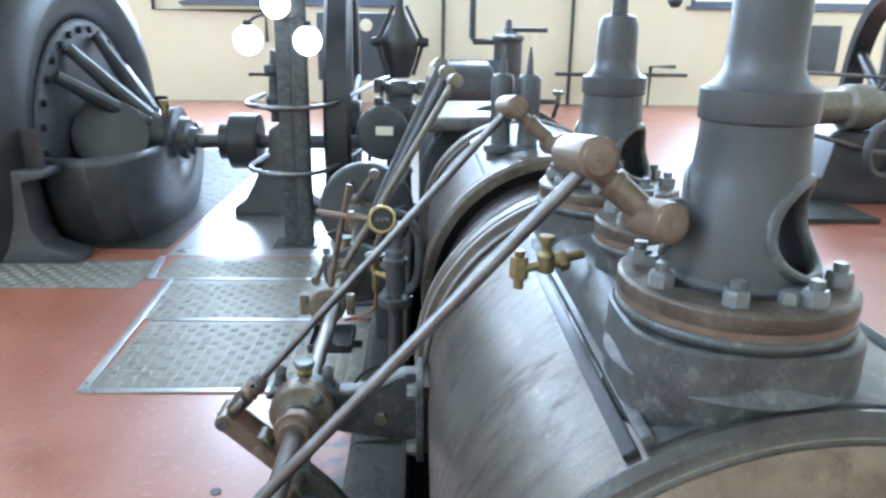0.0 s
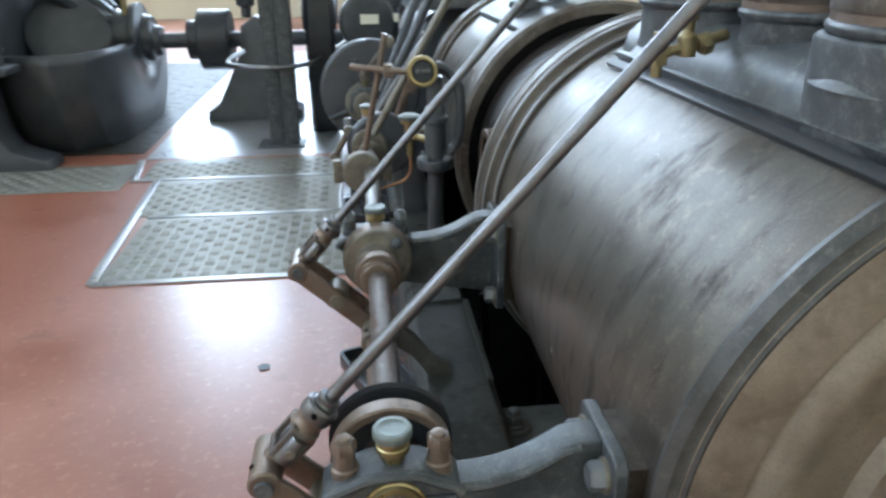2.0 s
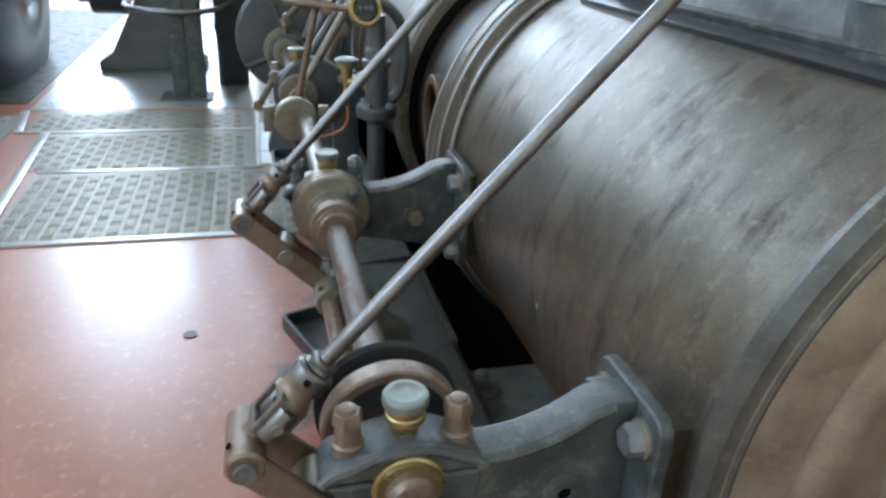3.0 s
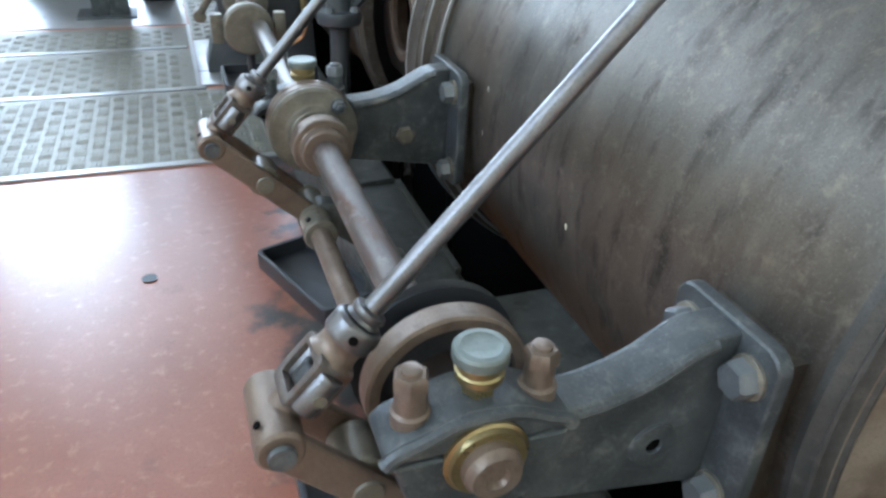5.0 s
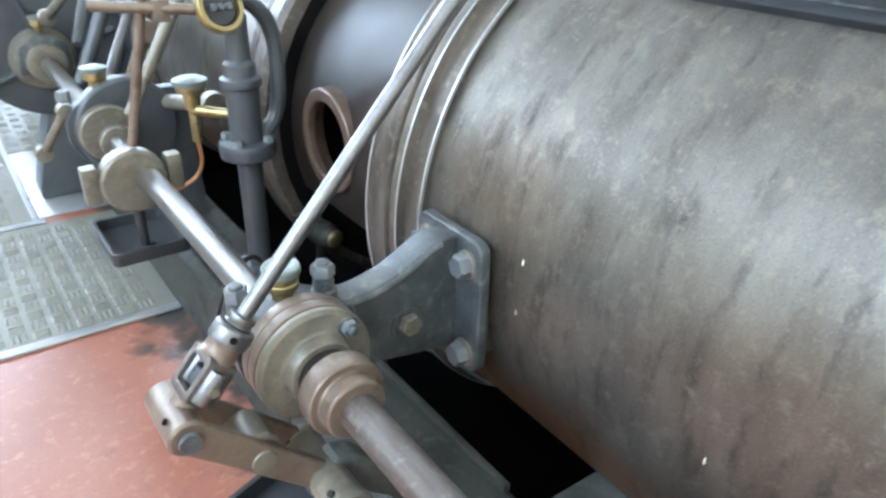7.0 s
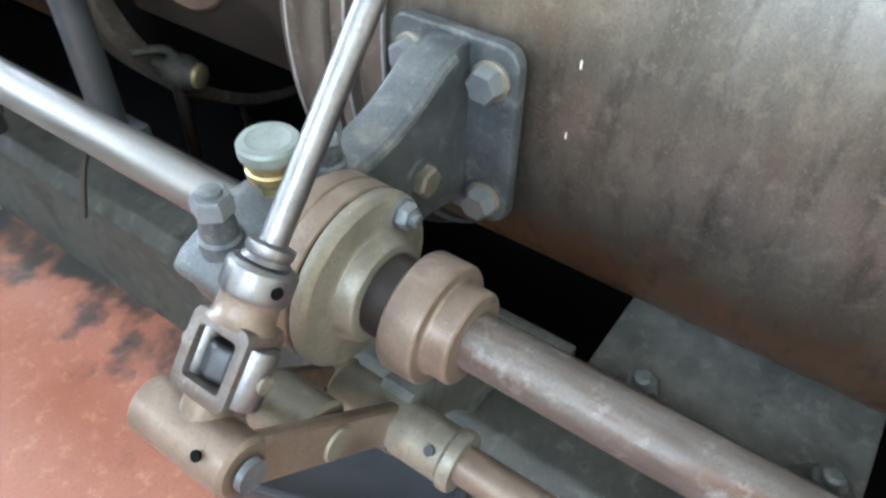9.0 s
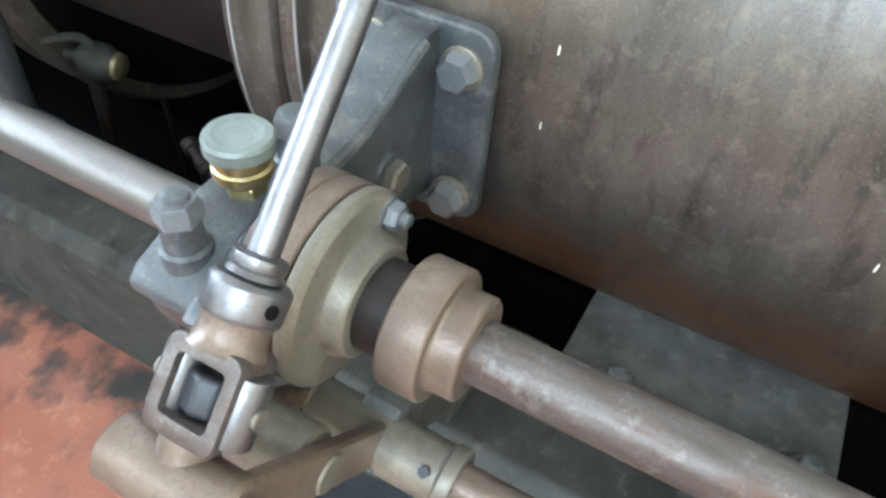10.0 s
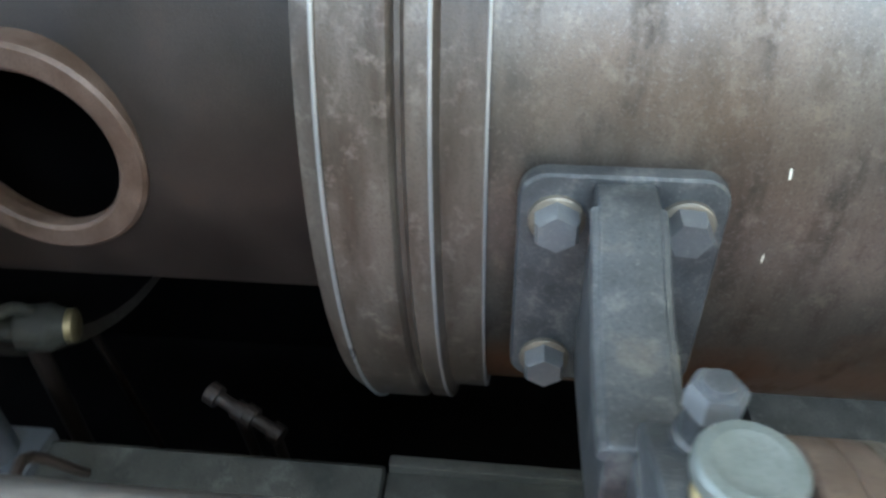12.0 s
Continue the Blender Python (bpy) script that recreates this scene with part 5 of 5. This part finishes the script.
for z in (1.30, 0.72):
    bm = B()
    tube(bm, spline([(-1.15, 4.6, z + 0.02), (-1.22, 4.15, z - 0.02), (-1.0, 3.9, z - 0.03), (-0.65, 3.9, z - 0.03), (-0.42, 4.2, z), (-0.1, 5.0, z + 0.12), (0.0, 5.3, z + 0.16)], 6), 0.022, 10)
    part("bar", bm, BRIGHT_STEEL, rails)
bm = B()
rod(bm, (0.0, 5.3, 0), (0.0, 5.3, 1.46), 0.022, 12)
lathe(bm, [(0, 0.09), (0.03, 0.09), (0.05, 0.03)], (0, 5.3, 0), n=20)
part("post", bm, DARK_GREY, rails)

# flywheel behind the column
fly = thing("flywheel", "tall black spoked flywheel edge behind the column", "flywheel")
bm = B()
lathe(bm, [(-0.13, 1.75), (-0.14, 1.95), (-0.10, 2.0), (0.10, 2.0), (0.14, 1.95), (0.13, 1.75), (0.1, 1.72), (-0.1, 1.72), (-0.13, 1.75)], (-0.75, 6.2, 1.0), (1, 0.05, 0), 96, closed=False)
part("rim", bm, BLACK_IRON, fly)
for i in range(6):
    q = radians(15 + 60 * i)
    bm = B()
    rod(bm, (-0.75, 6.2 + 0.2 * math.cos(q), 1.0 + 0.2 * math.sin(q)), (-0.75, 6.2 + 1.74 * math.cos(q), 1.0 + 1.74 * math.sin(q)), 0.09, 12, 0.07)
    part("spoke", bm, BLACK_IRON, fly)
bm = B()
lathe(bm, [(-0.2, 0.26), (-0.18, 0.28), (0.18, 0.28), (0.2, 0.26)], (-0.75, 6.2, 1.0), (1, 0.05, 0), 40)
part("hub", bm, BLACK_IRON, fly)

# governor: double cone weight on a column
gov = thing("governor", "dark centrifugal governor with double cone weight and dial", "governor")
gx, gy = 0.20, 3.9
bm = B()
lathe(bm, [(0.0, 0.2), (0.05, 0.2), (0.08, 0.12), (0.75, 0.10), (0.80, 0.13), (1.10, 0.13), (1.12, 0.16), (1.26, 0.16), (1.28, 0.12), (1.33, 0.12), (1.36, 0.15), (1.45, 0.15), (1.47, 0.10)], (gx, gy, 0), n=40)
part("column", bm, DARK_GREY, gov, bevel=0.004)
bm = B()
lathe(bm, [(1.50, 0.09), (1.72, 0.16), (1.80, 0.17), (1.86, 0.16), (2.08, 0.05), (2.12, 0.04), (2.3, 0.03)], (gx, gy, 0), n=40)
part("cone_weight", bm, BLACK_IRON, gov, "black double cone weight")
for s_ in (-1, 1):
    bm = B()
    tube(bm, [(gx + s_ * 0.06, gy - 0.02, 2.14), (gx + s_ * 0.2, gy - 0.02, 1.85), (gx + s_ * 0.21, gy - 0.02, 1.80), (gx + s_ * 0.12, gy - 0.02, 1.52)], 0.018, 8)
    lathe(bm, [(-0.05, 0.035), (0.0, 0.05), (0.05, 0.035)], (gx + s_ * 0.215, gy - 0.02, 1.82), (1, 0, 0), 20)
    part("arm", bm, BLACK_IRON, gov)
bm = B()
lathe(bm, [(-0.10, 0.22), (-0.08, 0.25), (0.08, 0.25), (0.10, 0.22)], (gx - 0.16, gy - 0.12, 1.0), (0.1, -1, 0.05), 48)
part("gear_drum", bm, DARK_GREY, gov, bevel=0.006)
bm = B()
box(bm, (gx - 0.22, gy - 0.25, 0.99), (gx - 0.06, gy - 0.235, 1.07))
part("name_plate", bm, DIAL_WHITE, gov, "pale enamel plate")
bm = B()
box(bm, (gx - 0.01, gy - 0.19, 1.0), (gx + 0.12, gy - 0.18, 1.07))
part("name_plate", bm, DIAL_WHITE, gov, "pale enamel plate")
for s_, z in ((-1, 1.42), (1, 1.40), (-1, 1.25), (1, 1.22)):
    bm = B()
    lathe(bm, [(-0.06, 0.045), (0.06, 0.045), (0.07, 0.03)], (gx + s_ * 0.2, gy - 0.03, z), (0, 0, 1), 20)
    rod(bm, (gx, gy, z - 0.02), (gx + s_ * 0.2, gy - 0.03, z - 0.02), 0.025, 10)
    part("side_fitting", bm, DARK_GREY, gov)
bm = B()
tube(bm, spline([(gx - 0.3, gy - 0.1, 0.3), (gx - 0.28, gy - 0.1, 0.85), (gx - 0.15, gy - 0.08, 0.9)], 5), 0.02, 8)
part("pipe", bm, DARK_GREY, gov)

# crank end of the engine
crank = thing("crank_casing", "dark grey crank casing and polished guides behind the cylinders", "engine casting")
bm = B()
prism(bm, [(0.35, 0.0), (0.35, 0.75), (0.45, 0.95), (0.6, 1.05), (1.3, 1.05), (1.5, 0.9), (1.55, 0.0)], "xz", 3.4, 5.2)
part("casing", bm, DARK_GREY, crank, bevel=0.04, seg=3)
bm = B()
prism(bm, [(0.30, 1.04), (0.34, 1.14), (0.9, 1.16), (0.95, 1.06)], "xz", 2.9, 3.7)
part("oil_cover", bm, BRIGHT_STEEL, crank, "bright sheet oil cover", bevel=0.02, seg=3)

# second engine to the right
eng = thing("second_engine", "second dark gas engine with flywheel across the hall", "engine")
bm = B()
lathe(bm, [(-0.15, 1.45), (-0.18, 1.62), (-0.12, 1.7), (0.12, 1.7), (0.18, 1.62), (0.15, 1.45), (-0.15, 1.45)], (5.9, 6.4, 1.2), (1, -0.25, 0), 96, closed=False)
part("flywheel_rim", bm, BLACK_IRON, eng, "black toothed flywheel rim")
for i in range(6):
    q = radians(25 + 60 * i)
    bm = B()
    rod(bm, (5.9, 6.4, 1.2), (5.9 + 0.36 * math.cos(q), 6.4 + 1.42 * math.cos(q), 1.2 + 1.46 * math.sin(q)), 0.1, 12, 0.08)
    part("spoke", bm, BLACK_IRON, eng)
bm = B()
lathe(bm, [(-0.05, 0.30), (-0.05, 0.36), (-0.03, 0.38), (0.03, 0.38), (0.05, 0.36), (0.05, 0.30), (-0.05, 0.30)], (4.55, 4.0, 0.75), (0.35, -1, 0), 64, closed=False)
part("hand_wheel", bm, DARK_GREY, eng, bevel=0.01)
bm = B()
lathe(bm, [(-0.2, 0.12), (-0.1, 0.2), (0.0, 0.22), (0.35, 0.22), (0.4, 0.3), (0.7, 0.3), (0.75, 0.22), (1.0, 0.2), (1.6, 0.2)], (3.9, 4.6, 1.2), (1, 0.1, 0), 40)
part("cross_shaft", bm, GREASY, eng, "greasy shaft and coupling", bevel=0.006)
bm = B()
prism(bm, [(3.6, 0.0), (3.6, 0.25), (3.9, 0.35), (4.0, 0.85), (4.3, 0.9), (6.5, 0.9), (6.6, 0.0)], "xz", 4.2, 7.0)
part("bed", bm, BLACK_IRON, eng, bevel=0.03, seg=2)
bm = B()
tube(bm, [(3.5, 4.4, 0.95), (4.4, 4.0, 0.72), (5.2, 3.9, 0.7)], 0.03, 8)
part("rod", bm, BRIGHT_STEEL, eng)
bm = B()
tube(bm, [(3.9, 5.0, 1.62), (6.0, 4.6, 1.52), (7.5, 4.5, 1.5)], 0.025, 8)
part("rail", bm, BRIGHT_STEEL, eng)
bm = B()
prism(bm, [(3.0, 0.0), (3.0, 0.06), (4.1, 0.06), (4.1, 0.0)], "xz", 3.2, 6.2)
part("foot_plate", bm, BED_IRON, eng)

# fixtures on and before the far wall
cab = thing("switch_cabinet", "dark blue-grey switch cabinet with small white dials", "switch cabinet")
bm = B()
box(bm, (-1.85, 14.0, 1.45), (-0.25, 14.6, 2.85))
part("body", bm, BLUE_PANEL, cab, bevel=0.02)
for x in (-1.45, -1.12, -0.8):
    bm = B()
    lathe(bm, [(0, 0.13), (0.03, 0.13), (0.035, 0.11)], (x, 14.0, 2.6), (0, -1, 0), 24)
    part("dial", bm, DIAL_WHITE, cab, "small white dial")
for x in (-1.6, -0.5):
    bm = B()
    rod(bm, (x, 14.3, 0), (x, 14.3, 1.45), 0.05, 12)
    part("leg", bm, BLUE_PANEL, cab)
board = thing("dark_board", "dark slate board standing before the far wall", "board")
bm = B()
box(bm, (0.95, 13.0, 0.9), (2.15, 13.1, 1.95))
part("panel", bm, BLUE_PANEL, board, bevel=0.01)
for x in (1.05, 2.05):
    bm = B()
    box(bm, (x - 0.04, 13.02, 0), (x + 0.04, 13.08, 0.9))
    part("leg", bm, BLUE_PANEL, board)
tank = thing("oil_tank", "dark cylindrical oil tank with pipe on the wall", "tank")
bm = B()
lathe(bm, [(0.0, 0.2), (1.2, 0.2), (1.22, 0.3), (2.30, 0.3), (2.35, 0.34), (2.42, 0.34), (2.46, 0.2), (2.6, 0.08), (2.75, 0.06)], (2.2, 13.6, 0), n=32)
part("vessel", bm, DARK_GREY, tank, bevel=0.008)
bm = B()
rod(bm, (2.2, 13.55, 2.55), (3.0, 13.5, 2.55), 0.05, 12)
part("handle", bm, DARK_GREY, tank)
bm = B()
tube(bm, [(2.0, 13.6, 2.3), (1.5, 13.7, 2.3), (1.45, 13.7, 2.4), (1.45, 13.7, 4.5), (1.45, 13.7, 13.9)], 0.07, 12)
part("pipe", bm, DARK_GREY, tank)
pipes = thing("wall_pipe", "dark pipes running along the far wall", "pipe", "pipes on the far wall")
for run in ([(-5.9, 15.9, 13.9), (-5.9, 15.9, 2.9), (-3.3, 15.9, 2.9), (-3.3, 15.9, 2.2)], [(0.9, 15.9, 13.9), (0.9, 15.9, 0.0)], [(4.0, 15.9, 13.9), (4.0, 15.9, 0.0)], [(3.6, 15.6, 1.55), (6.8, 15.6, 1.55)], [(3.6, 15.6, 0.75), (8.2, 15.6, 0.75)], [(5.9, 15.6, 0.0), (5.9, 15.6, 1.75), (6.5, 15.6, 1.75)]):
    bm = B()
    tube(bm, run, 0.045, 10)
    part("pipe_run", bm, DARK_GREY, pipes)
hang = thing("hanging_valve", "small black valve hanging from a pipe", "valve")
bm = B()
lathe(bm, [(0, 0.08), (0.1, 0.16), (0.25, 0.16), (0.3, 0.06), (0.5, 0.05)], (5.8, 14.0, 3.05), (0, 0, 1), 20)
rod(bm, (5.8, 14.0, 3.5), (5.8, 14.0, 14.8), 0.03, 8)
part("body", bm, BLACK_IRON, hang)
shelfp = thing("dark_wall_panel", "dark rectangular panel on the far wall", "wall panel")
bm = B()
box(bm, (8.3, 15.9, 1.6), (10.6, 15.99, 2.75))
part("panel", bm, BLUE_PANEL, shelfp, bevel=0.01)
motor = thing("motor_unit", "small dark machine with pale gauge behind the governor", "machine")
bm = B()
lathe(bm, [(-0.5, 0.3), (-0.45, 0.4), (0.45, 0.4), (0.5, 0.3)], (1.0, 9.8, 1.1), (1, 0.2, 0), 32)
box(bm, (0.5, 9.4, 0.0), (1.5, 10.2, 0.75))
part("body", bm, DARK_GREY, motor, bevel=0.02)
bm = B()
lathe(bm, [(0, 0.1), (0.04, 0.1)], (0.55, 9.3, 1.35), (0, -1, 0), 20)
part("gauge", bm, DIAL_WHITE, motor)

# ---- the far machines set at their true distance ----
def set_down(ob, at, to, k):
    """Moves a thing laid out about one floor point to another, at its true size."""
    ob.matrix_world = Matrix.Translation(to) @ Matrix.Scale(k, 4) @ Matrix.Translation(-Vector(at)) @ ob.matrix_world


for ob in [o for o in scene.objects if o.parent is None]:
    kind_name = ob.name.split(".")[0]
    if kind_name in ("generator", "generator_shaft"):
        set_down(ob, (-1.62, 5.63, 0), (-1.31, 4.68, 0), 0.86)
    elif kind_name in ("lamp_post", "globe_lamp", "guard_rail"):
        set_down(ob, (-0.80, 3.95, 0), (-0.655, 3.64, 0), 0.89)
    elif kind_name == "flywheel":
        set_down(ob, (-0.75, 6.2, 0), (-0.40, 5.45, 0), 0.80)
    elif kind_name == "governor":
        set_down(ob, (0.20, 3.9, 0), (0.19, 4.12, 0), 0.89)
    elif kind_name == "second_engine":
        set_down(ob, (4.4, 4.6, 0), (5.0, 5.6, 0), 0.82)
    elif kind_name in ("switch_cabinet", "dark_board", "oil_tank", "wall_pipe", "hanging_valve", "dark_wall_panel"):
        ob.location.z -= 0.8
    elif kind_name == "motor_unit":
        ob.location.z -= 0.25
